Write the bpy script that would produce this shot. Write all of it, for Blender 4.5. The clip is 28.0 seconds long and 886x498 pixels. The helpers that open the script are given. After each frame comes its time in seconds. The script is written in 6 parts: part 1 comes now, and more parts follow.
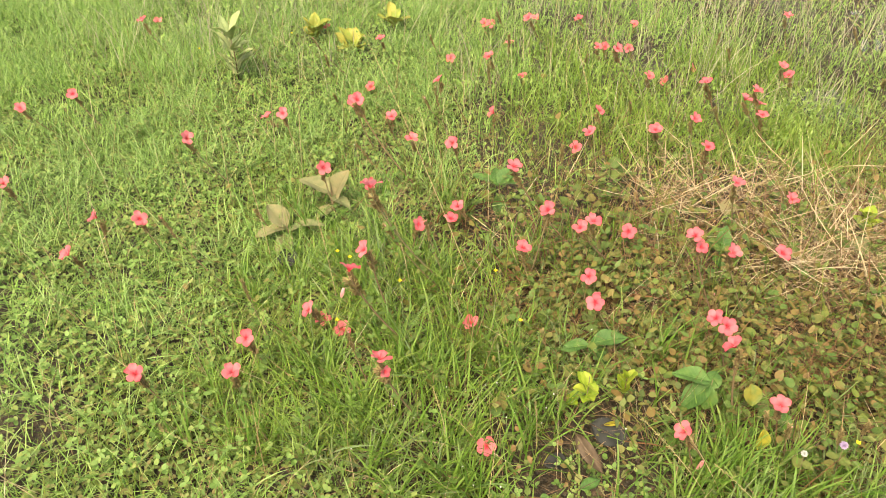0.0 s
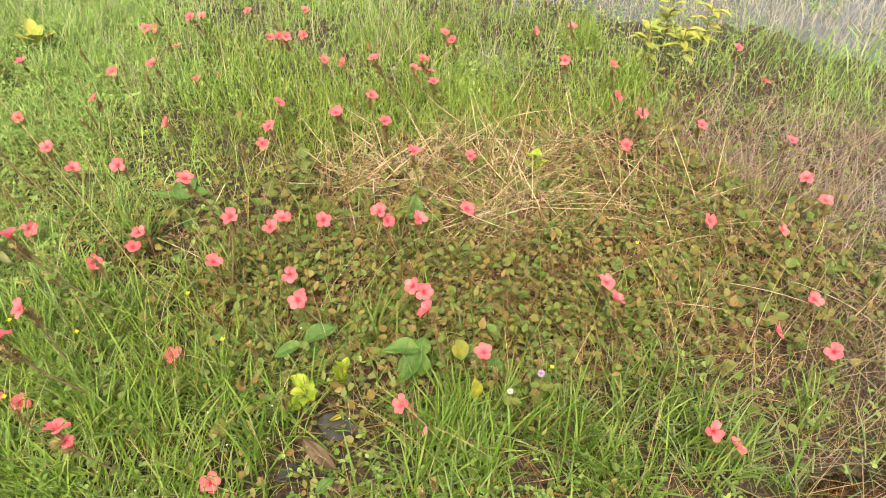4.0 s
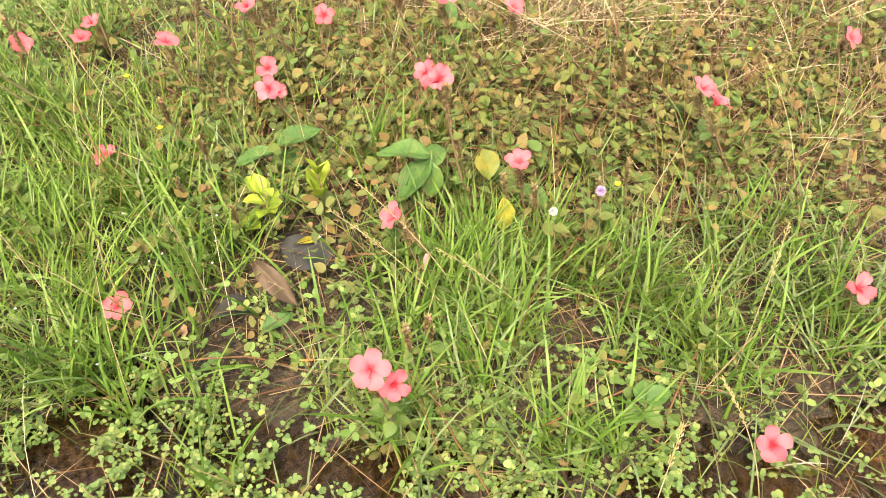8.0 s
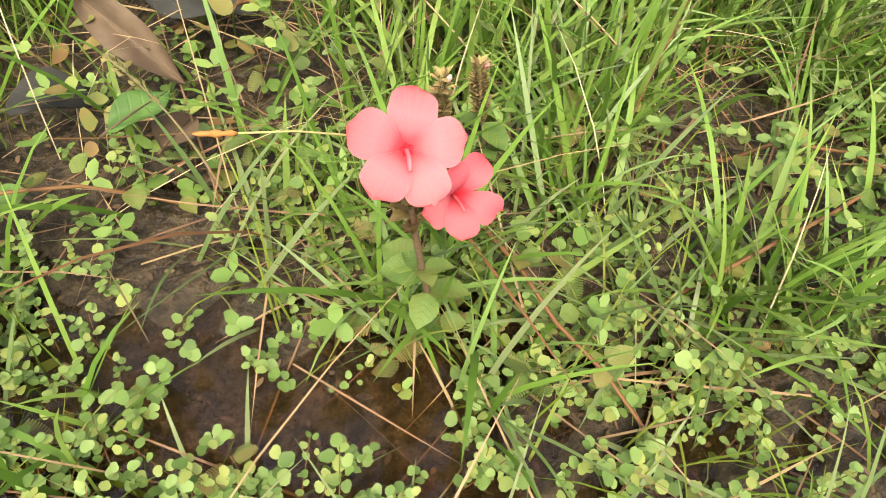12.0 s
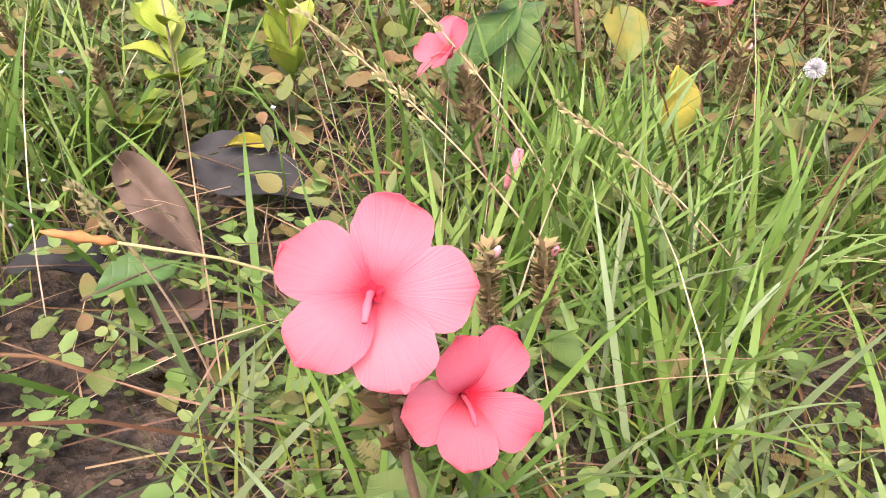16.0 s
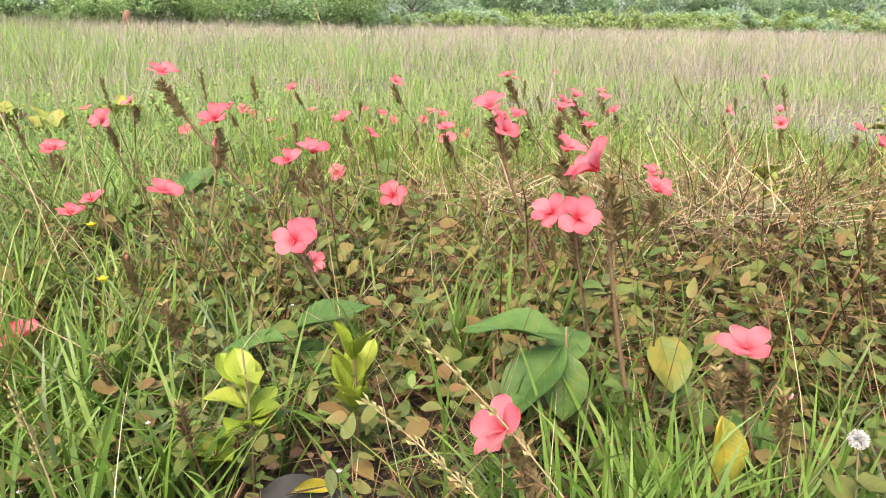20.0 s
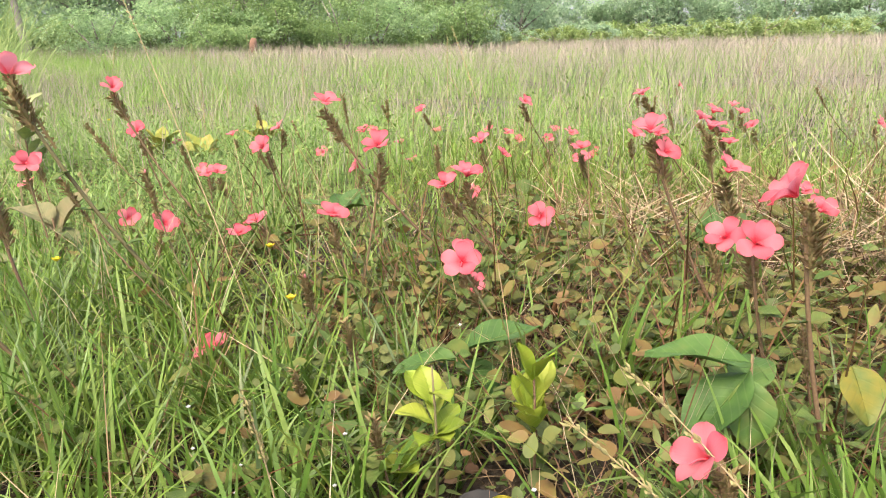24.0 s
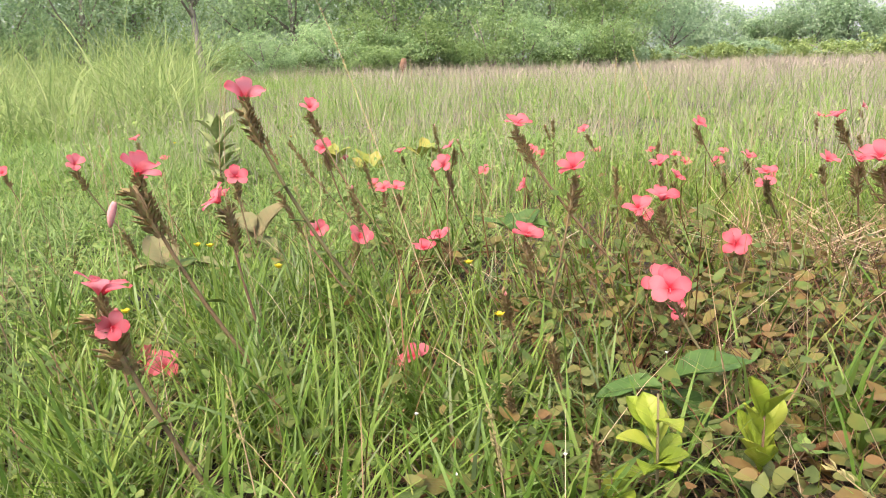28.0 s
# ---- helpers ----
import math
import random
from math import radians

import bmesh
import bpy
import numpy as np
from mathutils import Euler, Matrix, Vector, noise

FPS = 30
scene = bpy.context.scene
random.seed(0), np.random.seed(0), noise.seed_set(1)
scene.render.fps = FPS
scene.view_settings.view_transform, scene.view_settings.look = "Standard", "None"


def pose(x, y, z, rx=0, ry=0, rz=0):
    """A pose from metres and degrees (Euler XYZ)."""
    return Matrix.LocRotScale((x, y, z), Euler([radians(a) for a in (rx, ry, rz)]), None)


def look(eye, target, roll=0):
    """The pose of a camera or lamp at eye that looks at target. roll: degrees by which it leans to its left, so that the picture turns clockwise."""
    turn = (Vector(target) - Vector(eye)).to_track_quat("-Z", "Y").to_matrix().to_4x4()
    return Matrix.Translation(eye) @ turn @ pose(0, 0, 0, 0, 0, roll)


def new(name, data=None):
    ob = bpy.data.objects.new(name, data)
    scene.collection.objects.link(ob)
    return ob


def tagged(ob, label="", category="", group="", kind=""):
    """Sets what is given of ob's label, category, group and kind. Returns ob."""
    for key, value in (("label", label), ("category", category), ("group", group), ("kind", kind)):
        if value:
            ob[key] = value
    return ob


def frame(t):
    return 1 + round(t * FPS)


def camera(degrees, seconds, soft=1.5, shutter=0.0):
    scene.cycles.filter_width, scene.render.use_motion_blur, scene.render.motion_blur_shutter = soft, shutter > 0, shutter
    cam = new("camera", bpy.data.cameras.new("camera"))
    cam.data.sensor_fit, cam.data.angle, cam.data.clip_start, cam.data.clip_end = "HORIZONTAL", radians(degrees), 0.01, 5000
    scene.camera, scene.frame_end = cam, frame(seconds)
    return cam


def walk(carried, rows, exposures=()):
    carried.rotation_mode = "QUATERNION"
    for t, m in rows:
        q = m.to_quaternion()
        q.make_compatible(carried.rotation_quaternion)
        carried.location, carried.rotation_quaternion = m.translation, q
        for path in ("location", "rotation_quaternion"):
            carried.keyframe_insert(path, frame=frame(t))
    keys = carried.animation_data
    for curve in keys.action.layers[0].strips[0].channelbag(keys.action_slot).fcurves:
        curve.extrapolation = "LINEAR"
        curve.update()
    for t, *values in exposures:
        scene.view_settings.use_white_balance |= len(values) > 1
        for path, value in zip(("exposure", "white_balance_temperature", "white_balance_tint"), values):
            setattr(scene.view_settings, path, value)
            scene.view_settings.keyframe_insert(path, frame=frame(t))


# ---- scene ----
cam = camera(64.3, 28.0, 1.0)
PATH = [
    (0, (-0.335, -0.756, 1.567), (-0.6, 0.763, 0.293), 0.2),
    (0.5, (-0.31, -0.751, 1.569), (-0.514, 0.784, 0.302), -0.4),
    (1, (-0.284, -0.741, 1.56), (-0.41, 0.797, 0.287), 0.2),
    (1.5, (-0.236, -0.724, 1.552), (-0.258, 0.812, 0.271), 0.3),
    (2, (-0.217, -0.707, 1.553), (-0.148, 0.828, 0.273), 1.0),
    (2.5, (-0.201, -0.719, 1.548), (-0.048, 0.813, 0.271), 1.3),
    (3, (-0.181, -0.718, 1.555), (0.049, 0.803, 0.277), 1.3),
    (3.5, (-0.164, -0.714, 1.55), (0.152, 0.791, 0.271), 1.8),
    (5.5, (-0.053, -0.642, 1.465), (0.453, 0.727, 0.099), 5.4),
    (6, (-0.038, -0.63, 1.37), (0.442, 0.682, -0.061), 6.1),
    (6.5, (-0.021, -0.611, 1.25), (0.422, 0.695, -0.198), 6.6),
    (7, (-0.016, -0.556, 1.149), (0.33, 0.818, -0.262), 4.0),
    (7.5, (-0.013, -0.542, 1.049), (0.275, 0.858, -0.35), 2.2),
    (8, (0.012, -0.542, 0.944), (0.216, 0.89, -0.437), 1.2),
    (8.5, (0.057, -0.535, 0.886), (0.18, 0.909, -0.493), 1.8),
    (9, (0.04, -0.504, 0.812), (0.154, 0.892, -0.616), 1.3),
    (9.5, (0.0, -0.444, 0.731), (0.181, 0.904, -0.735), 1.3),
    (10, (-0.047, -0.381, 0.652), (0.216, 0.952, -0.816), 2.3),
    (10.5, (-0.066, -0.338, 0.587), (0.269, 0.931, -0.923), 4.4),
    (11, (-0.07, -0.298, 0.531), (0.302, 0.889, -1.035), 5.7),
    (11.5, (-0.06, -0.255, 0.481), (0.341, 0.876, -1.119), 6.0),
    (13.5, (-0.055, -0.144, 0.375), (0.425, 0.997, -1.196), 8.5),
    (14, (-0.038, -0.152, 0.345), (0.312, 1.204, -1.083), 7.0),
    (14.5, (-0.021, -0.148, 0.312), (0.224, 1.394, -0.938), 2.7),
    (15, (-0.006, -0.131, 0.32), (0.212, 1.502, -0.813), 3.5),
    (15.5, (-0.008, -0.13, 0.331), (0.183, 1.528, -0.77), 2.7),
    (16, (-0.001, -0.149, 0.333), (0.206, 1.514, -0.759), 3.6),
    (16.5, (-0.014, -0.157, 0.347), (0.162, 1.532, -0.71), 3.3),
    (17, (-0.028, -0.152, 0.37), (0.097, 1.581, -0.621), 2.0),
    (17.5, (-0.016, -0.134, 0.404), (0.103, 1.665, -0.463), 1.2),
    (18, (-0.005, -0.122, 0.432), (0.119, 1.698, -0.386), 0.2),
    (18.5, (0.002, -0.118, 0.456), (0.127, 1.731, -0.295), 0.3),
    (19, (-0.001, -0.122, 0.464), (0.13, 1.764, -0.189), 1.6),
    (19.5, (-0.007, -0.125, 0.469), (0.089, 1.774, -0.152), 1.4),
    (20, (-0.009, -0.125, 0.472), (0.059, 1.776, -0.147), 0.9),
    (20.5, (-0.015, -0.127, 0.473), (0.039, 1.775, -0.143), 0.5),
    (21, (-0.022, -0.128, 0.478), (-0.012, 1.777, -0.13), -0.3),
    (21.5, (-0.033, -0.132, 0.479), (-0.068, 1.771, -0.134), -0.8),
    (23.5, (-0.072, -0.142, 0.488), (-0.254, 1.764, -0.089), -1.6),
    (24, (-0.081, -0.145, 0.486), (-0.315, 1.756, -0.089), -1.4),
    (24.5, (-0.088, -0.149, 0.487), (-0.387, 1.748, -0.072), -1.6),
    (25, (-0.095, -0.153, 0.488), (-0.45, 1.738, -0.059), -1.9),
    (25.5, (-0.102, -0.154, 0.489), (-0.51, 1.73, -0.043), -2.1),
    (26, (-0.108, -0.158, 0.49), (-0.552, 1.721, -0.035), -2.2),
    (26.5, (-0.111, -0.157, 0.496), (-0.557, 1.725, -0.013), -2.1),
    (27, (-0.128, -0.161, 0.496), (-0.606, 1.712, -0.019), -2.0),
    (27.5, (-0.152, -0.17, 0.496), (-0.711, 1.679, -0.021), -2.0),
    (28, (-0.168, -0.176, 0.496), (-0.773, 1.659, -0.021), -1.9),
]
walk(cam, [(t, look(e, g, r)) for t, e, g, r in PATH],
     exposures=[(0, 1.98, 8250, 3), (6, 2.00, 8050, 4), (7.2, 2.32, 7850, 6), (8.6, 2.40, 7800, 8), (11, 2.17, 7950, -3), (14, 2.34, 6250, 33), (15, 2.36, 6080, 36), (16, 2.20, 6500, 29), (17, 2.26, 6550, 23), (18, 2.28, 6450, 21), (20, 1.96, 6950, 14), (26, 1.95, 6950, 15), (28, 1.87, 7000, 17)])

# ---- light ----
world = bpy.data.worlds.new("overcast_sky")
scene.world = world
world.use_nodes = True
wn = world.node_tree.nodes
sky = wn.new("ShaderNodeTexSky")
sky.sky_type = "NISHITA"
sky.sun_disc = False
sky.sun_elevation, sky.sun_rotation = radians(58), radians(200)
sky.air_density, sky.dust_density, sky.ozone_density = 1.0, 4.0, 0.6
wn["Background"].inputs["Strength"].default_value = 0.15
cloud = wn.new("ShaderNodeMix")  # thin white cloud down to the horizon
cloud.data_type, cloud.blend_type = "RGBA", "LIGHTEN"
cloud.inputs[0].default_value = 1.0
cloud.inputs[7].default_value = (1.80, 1.92, 2.05, 1)
world.node_tree.links.new(sky.outputs[0], cloud.inputs[6])
world.node_tree.links.new(cloud.outputs[2], wn["Background"].inputs["Color"])
sun = new("sun", bpy.data.lights.new("sun", "SUN"))
sun.data.energy, sun.data.angle, sun.data.color = 1.4, radians(30), (1.0, 0.95, 0.86)
sun.matrix_world = look((0, 0, 0), (0.2, 0.5, -0.86))

# ---- materials ----
def ramp_leaf(name, colors, rough=0.55, glow=0.32, island=True, scale=40.0, vary=0.35, bump=0.15):
    """Plant tissue: a palette spread by island or object, mottled by noise, lit through from behind."""
    m = bpy.data.materials.new(name)
    m.use_nodes = True
    nt = m.node_tree
    n, l = nt.nodes, nt.links
    bs = n["Principled BSDF"]
    out = n["Material Output"]
    if island:
        src = n.new("ShaderNodeNewGeometry").outputs["Random Per Island"]
    else:
        src = n.new("ShaderNodeObjectInfo").outputs["Random"]
    tex = n.new("ShaderNodeTexNoise")
    tex.inputs["Scale"].default_value = scale
    tex.inputs["Detail"].default_value = 4
    co = n.new("ShaderNodeTexCoord")
    l.new(co.outputs["Object"], tex.inputs["Vector"])
    mix = n.new("ShaderNodeMath")
    mix.operation = "MULTIPLY_ADD"
    sub = n.new("ShaderNodeMath")
    sub.operation = "SUBTRACT"
    l.new(tex.outputs["Fac"], sub.inputs[0])
    sub.inputs[1].default_value = 0.5
    l.new(sub.outputs[0], mix.inputs[0])
    mix.inputs[1].default_value = vary * 2
    l.new(src, mix.inputs[2])
    rp = n.new("ShaderNodeValToRGB")
    el = rp.color_ramp.elements
    while len(el) < len(colors):
        el.new(0.5)
    for i, c in enumerate(colors):
        el[i].position = i / max(1, len(colors) - 1)
        el[i].color = (*c, 1)
    l.new(mix.outputs[0], rp.inputs["Fac"])
    l.new(rp.outputs["Color"], bs.inputs["Base Color"])
    bs.inputs["Roughness"].default_value = rough
    bs.inputs["Specular IOR Level"].default_value = 0.22
    if bump:
        bp = n.new("ShaderNodeBump")
        bp.inputs["Strength"].default_value = bump
        bp.inputs["Distance"].default_value = 0.002
        l.new(tex.outputs["Fac"], bp.inputs["Height"])
        l.new(bp.outputs["Normal"], bs.inputs["Normal"])
    if glow:
        tr = n.new("ShaderNodeBsdfTranslucent")
        l.new(rp.outputs["Color"], tr.inputs["Color"])
        ms = n.new("ShaderNodeMixShader")
        ms.inputs["Fac"].default_value = glow
        l.new(bs.outputs[0], ms.inputs[1])
        l.new(tr.outputs[0], ms.inputs[2])
        l.new(ms.outputs[0], out.inputs["Surface"])
    return m

M = {}
M["grass"] = ramp_leaf("grass_green", [(0.0585, 0.0978, 0.0119), (0.0937, 0.141, 0.0162), (0.136, 0.173, 0.0244), (0.187, 0.19, 0.0541)])
M["lush"] = ramp_leaf("grass_lush", [(0.060, 0.122, 0.017), (0.106, 0.187, 0.029), (0.158, 0.225, 0.054)], rough=0.4)
M["bluegrass"] = ramp_leaf("grass_bluish", [(0.0719, 0.112, 0.0351), (0.115, 0.156, 0.0592), (0.159, 0.188, 0.0839)], rough=0.4)
M["straw"] = ramp_leaf("straw_dry", [(0.12, 0.075, 0.040), (0.24, 0.165, 0.088), (0.35, 0.27, 0.158), (0.44, 0.37, 0.25)], rough=0.7, glow=0.15)
M["tan"] = ramp_leaf("field_grass_dry", [(0.255, 0.262, 0.148), (0.335, 0.29, 0.218), (0.385, 0.322, 0.275), (0.305, 0.285, 0.180)], rough=0.8, glow=0.3)
M["fieldgreen"] = ramp_leaf("field_grass_green", [(0.122, 0.225, 0.048), (0.195, 0.320, 0.068), (0.280, 0.360, 0.125)], rough=0.7, glow=0.35)
M["clover"] = ramp_leaf("creeper_leaf", [(0.072, 0.125, 0.026), (0.118, 0.200, 0.046), (0.165, 0.250, 0.068), (0.205, 0.245, 0.068)], rough=0.5)
M["olive"] = ramp_leaf("olive_leaf", [(0.058, 0.095, 0.020), (0.108, 0.140, 0.030), (0.142, 0.142, 0.034), (0.152, 0.096, 0.032), (0.158, 0.128, 0.038), (0.110, 0.160, 0.042), (0.072, 0.125, 0.028)], rough=0.55)

M["stem"] = ramp_leaf("hairy_brown_stem", [(0.0955, 0.0595, 0.0341), (0.143, 0.0893, 0.0477), (0.13, 0.119, 0.0546)], rough=0.8, glow=0, island=False, scale=300, vary=0.6, bump=0.6)
M["bract"] = ramp_leaf("bract_head", [(0.140, 0.118, 0.050), (0.195, 0.185, 0.066), (0.225, 0.145, 0.074), (0.165, 0.210, 0.068)], rough=0.75, glow=0.15, scale=200, vary=0.8)
M["runner"] = ramp_leaf("red_runner_stem", [(0.0731, 0.0312, 0.013), (0.109, 0.0491, 0.0195), (0.0878, 0.0625, 0.0228)], rough=0.6, glow=0, scale=120)
M["stamen"] = ramp_leaf("pale_pink_stamen", [(0.50, 0.060, 0.085), (0.54, 0.11, 0.13)], rough=0.6, glow=0.2, island=False)
M["throat"] = ramp_leaf("red_throat", [(0.50, 0.022, 0.040), (0.54, 0.034, 0.055)], rough=0.6, glow=0.2, island=False)
M["budpink"] = ramp_leaf("furled_pink_petal", [(0.50, 0.17, 0.17), (0.56, 0.25, 0.25), (0.58, 0.33, 0.33)], rough=0.6, glow=0.3, island=False, scale=350, vary=0.6)
M["deadleaf"] = ramp_leaf("dead_brown_leaf", [(0.0325, 0.0195, 0.013), (0.0651, 0.0423, 0.026), (0.0917, 0.0651, 0.0423)], rough=0.7, glow=0.05, island=False, scale=70, vary=0.6)
M["darkleaf"] = ramp_leaf("dead_dark_leaf", [(0.0115, 0.0115, 0.0102), (0.0205, 0.0205, 0.0179), (0.0307, 0.0294, 0.0256)], rough=0.75, glow=0, island=False, scale=60, vary=0.6)
M["white"] = ramp_leaf("white_fluff", [(0.465, 0.459, 0.434), (0.527, 0.521, 0.496)], rough=0.9, glow=0.2)
M["purple"] = ramp_leaf("lilac_fluff", [(0.434, 0.31, 0.484), (0.496, 0.384, 0.527)], rough=0.9, glow=0.3)
M["yellow"] = ramp_leaf("yellow_petal", [(0.496, 0.409, 0.0186), (0.527, 0.446, 0.031)], rough=0.5, glow=0.3)
# Tree and bush leaf colours are lightened to stand in for distance haze.
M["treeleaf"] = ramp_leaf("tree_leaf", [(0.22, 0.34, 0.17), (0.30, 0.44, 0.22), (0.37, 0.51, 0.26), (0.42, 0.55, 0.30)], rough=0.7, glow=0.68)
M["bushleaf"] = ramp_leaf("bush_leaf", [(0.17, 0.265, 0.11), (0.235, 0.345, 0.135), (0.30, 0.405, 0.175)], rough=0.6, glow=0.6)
M["bark"] = ramp_leaf("pale_bark", [(0.136, 0.118, 0.0992), (0.211, 0.186, 0.161), (0.26, 0.236, 0.205)], rough=0.9, glow=0, scale=14, vary=0.9, bump=0.8)
M["litter"] = ramp_leaf("leaf_litter", [(0.095, 0.052, 0.030), (0.165, 0.098, 0.056), (0.26, 0.170, 0.100), (0.19, 0.145, 0.065)], rough=0.8, glow=0.1)
M["scrap"] = ramp_leaf("wet_leaf_scrap", [(0.03, 0.018, 0.011), (0.06, 0.036, 0.02), (0.10, 0.065, 0.035)], rough=0.5, glow=0.05)
# Distance haze put into the leaf colour, greyer and bluer than treeleaf.
M["hazeleaf"] = ramp_leaf("haze_toned_tree_leaf", [(0.235, 0.345, 0.205), (0.305, 0.435, 0.255), (0.365, 0.49, 0.30), (0.41, 0.52, 0.335)], rough=0.7, glow=0.68)
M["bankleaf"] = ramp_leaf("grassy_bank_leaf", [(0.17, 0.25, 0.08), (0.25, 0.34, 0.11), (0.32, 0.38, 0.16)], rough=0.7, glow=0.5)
M["creeper"] = ramp_leaf("pale_creeper_leaf", [(0.062, 0.108, 0.026), (0.108, 0.175, 0.044), (0.155, 0.225, 0.070), (0.195, 0.225, 0.062)], rough=0.5)
M["fieldweed"] = ramp_leaf("field_weed_leaf", [(0.115, 0.190, 0.040), (0.165, 0.255, 0.055), (0.220, 0.290, 0.085)], rough=0.6, glow=0.3)
M["thicket"] = ramp_leaf("thicket_leaf", [(0.060, 0.085, 0.024), (0.108, 0.132, 0.038), (0.138, 0.132, 0.038), (0.150, 0.090, 0.034)], rough=0.6, glow=0.25)
M["brightgrass"] = ramp_leaf("bright_grass_blade", [(0.098, 0.170, 0.022), (0.145, 0.225, 0.034), (0.195, 0.255, 0.058)], rough=0.45, glow=0.3)
M["deadtwig"] = ramp_leaf("dead_grey_twig", [(0.080, 0.056, 0.040), (0.150, 0.115, 0.085), (0.26, 0.21, 0.16)], rough=0.8, glow=0.05)
M["orange"] = ramp_leaf("withered_orange", [(0.24, 0.10, 0.03), (0.34, 0.15, 0.045), (0.22, 0.13, 0.06)], rough=0.7, glow=0.2, island=False, scale=300, vary=0.8)
M["carpet"] = ramp_leaf("carpet_leaf", [(0.075, 0.110, 0.026), (0.125, 0.165, 0.042), (0.170, 0.195, 0.058), (0.165, 0.130, 0.050), (0.120, 0.180, 0.050)], rough=0.55)
M["tussock"] = ramp_leaf("tussock_blade", [(0.115, 0.205, 0.050), (0.180, 0.285, 0.080), (0.255, 0.340, 0.130)], rough=0.5)
M["marsh"] = ramp_leaf("marsh_stalk", [(0.13, 0.095, 0.075), (0.20, 0.155, 0.125), (0.27, 0.22, 0.18)], rough=0.8, glow=0.15)
M["rust"] = ramp_leaf("weathered_post", [(0.124, 0.0744, 0.0496), (0.186, 0.105, 0.0682)], rough=0.9, glow=0, scale=20, vary=0.8)


def veined(name, base, vein, pitch, rough=0.35):
    """A broad leaf with pale side veins that leave the midrib slantwise, and blotches."""
    m = bpy.data.materials.new(name)
    m.use_nodes = True
    n, l = m.node_tree.nodes, m.node_tree.links
    bs, out = n["Principled BSDF"], n["Material Output"]

    def op(kind, a, b=None, c=None):
        q = n.new("ShaderNodeMath")
        q.operation = kind
        for i, v in enumerate((a, b, c)):
            if v is None:
                continue
            if isinstance(v, (int, float)):
                q.inputs[i].default_value = v
            else:
                l.new(v, q.inputs[i])
        return q.outputs[0]

    co = n.new("ShaderNodeTexCoord")
    sx = n.new("ShaderNodeSeparateXYZ")
    l.new(co.outputs["Object"], sx.inputs[0])
    slant = op("SUBTRACT", sx.outputs["X"], op("MULTIPLY", op("ABSOLUTE", sx.outputs["Y"]), 0.75))
    wave = op("ABSOLUTE", op("SUBTRACT", op("FRACT", op("DIVIDE", slant, pitch)), 0.5))
    line = n.new("ShaderNodeMapRange")
    line.inputs["From Min"].default_value, line.inputs["From Max"].default_value = 0.36, 0.5
    l.new(wave, line.inputs["Value"])
    nz = n.new("ShaderNodeTexNoise")
    nz.inputs["Scale"].default_value, nz.inputs["Detail"].default_value = 45, 5
    l.new(co.outputs["Object"], nz.inputs["Vector"])
    info = n.new("ShaderNodeObjectInfo")
    rp = n.new("ShaderNodeValToRGB")
    el = rp.color_ramp.elements
    for i, c in enumerate(base):
        e = el[i] if i < 2 else el.new(1.0)
        e.position, e.color = 0.3 + 0.4 * i / (len(base) - 1), (*c, 1)
    l.new(op("ADD", op("MULTIPLY", nz.outputs["Fac"], 0.7), op("MULTIPLY", info.outputs["Random"], 0.3)), rp.inputs["Fac"])
    mx = n.new("ShaderNodeMix")
    mx.data_type = "RGBA"
    l.new(op("MULTIPLY", line.outputs[0], 0.18), mx.inputs["Factor"])
    l.new(rp.outputs["Color"], mx.inputs["A"])
    mx.inputs["B"].default_value = (*vein, 1)
    l.new(mx.outputs["Result"], bs.inputs["Base Color"])
    bs.inputs["Roughness"].default_value = rough
    bs.inputs["Specular IOR Level"].default_value = 0.22
    bp = n.new("ShaderNodeBump")
    bp.inputs["Strength"].default_value, bp.inputs["Distance"].default_value = 0.3, 0.001
    l.new(op("SUBTRACT", nz.outputs["Fac"], line.outputs[0]), bp.inputs["Height"])
    l.new(bp.outputs["Normal"], bs.inputs["Normal"])
    tr = n.new("ShaderNodeBsdfTranslucent")
    l.new(mx.outputs["Result"], tr.inputs["Color"])
    ms = n.new("ShaderNodeMixShader")
    ms.inputs["Fac"].default_value = 0.36
    l.new(bs.outputs[0], ms.inputs[1])
    l.new(tr.outputs[0], ms.inputs[2])
    l.new(ms.outputs[0], out.inputs["Surface"])
    return m


M["shrubleaf"] = veined("shrub_leaf", [(0.066, 0.118, 0.026), (0.102, 0.155, 0.034), (0.130, 0.138, 0.036)], (0.17, 0.239, 0.0908), 0.0045, 0.55)
M["roundleaf"] = veined("round_leaf", [(0.064, 0.112, 0.026), (0.112, 0.148, 0.034), (0.158, 0.114, 0.036)], (0.169, 0.224, 0.0843), 0.16, 0.55)
M["bigleaf"] = veined("broad_green_leaf", [(0.050, 0.110, 0.026), (0.078, 0.155, 0.034), (0.130, 0.175, 0.045)], (0.164, 0.23, 0.0907), 0.011, 0.5)
M["greyleaf"] = veined("felted_grey_leaf", [(0.130, 0.150, 0.060), (0.185, 0.185, 0.085), (0.235, 0.200, 0.098)], (0.26, 0.25, 0.14), 0.012, 0.8)
M["yellowleaf"] = veined("yellow_leaf", [(0.186, 0.198, 0.031), (0.322, 0.273, 0.031), (0.372, 0.273, 0.0372)], (0.384, 0.347, 0.0992), 0.009, 0.5)
M["paleyellow"] = veined("pale_yellow_leaf", [(0.20, 0.27, 0.05), (0.29, 0.31, 0.06), (0.34, 0.30, 0.07)], (0.36, 0.36, 0.12), 0.012, 0.5)
M["sage"] = veined("sage_leaf", [(0.25, 0.31, 0.13), (0.32, 0.37, 0.16), (0.36, 0.38, 0.18)], (0.40, 0.42, 0.24), 0.012, 0.6)
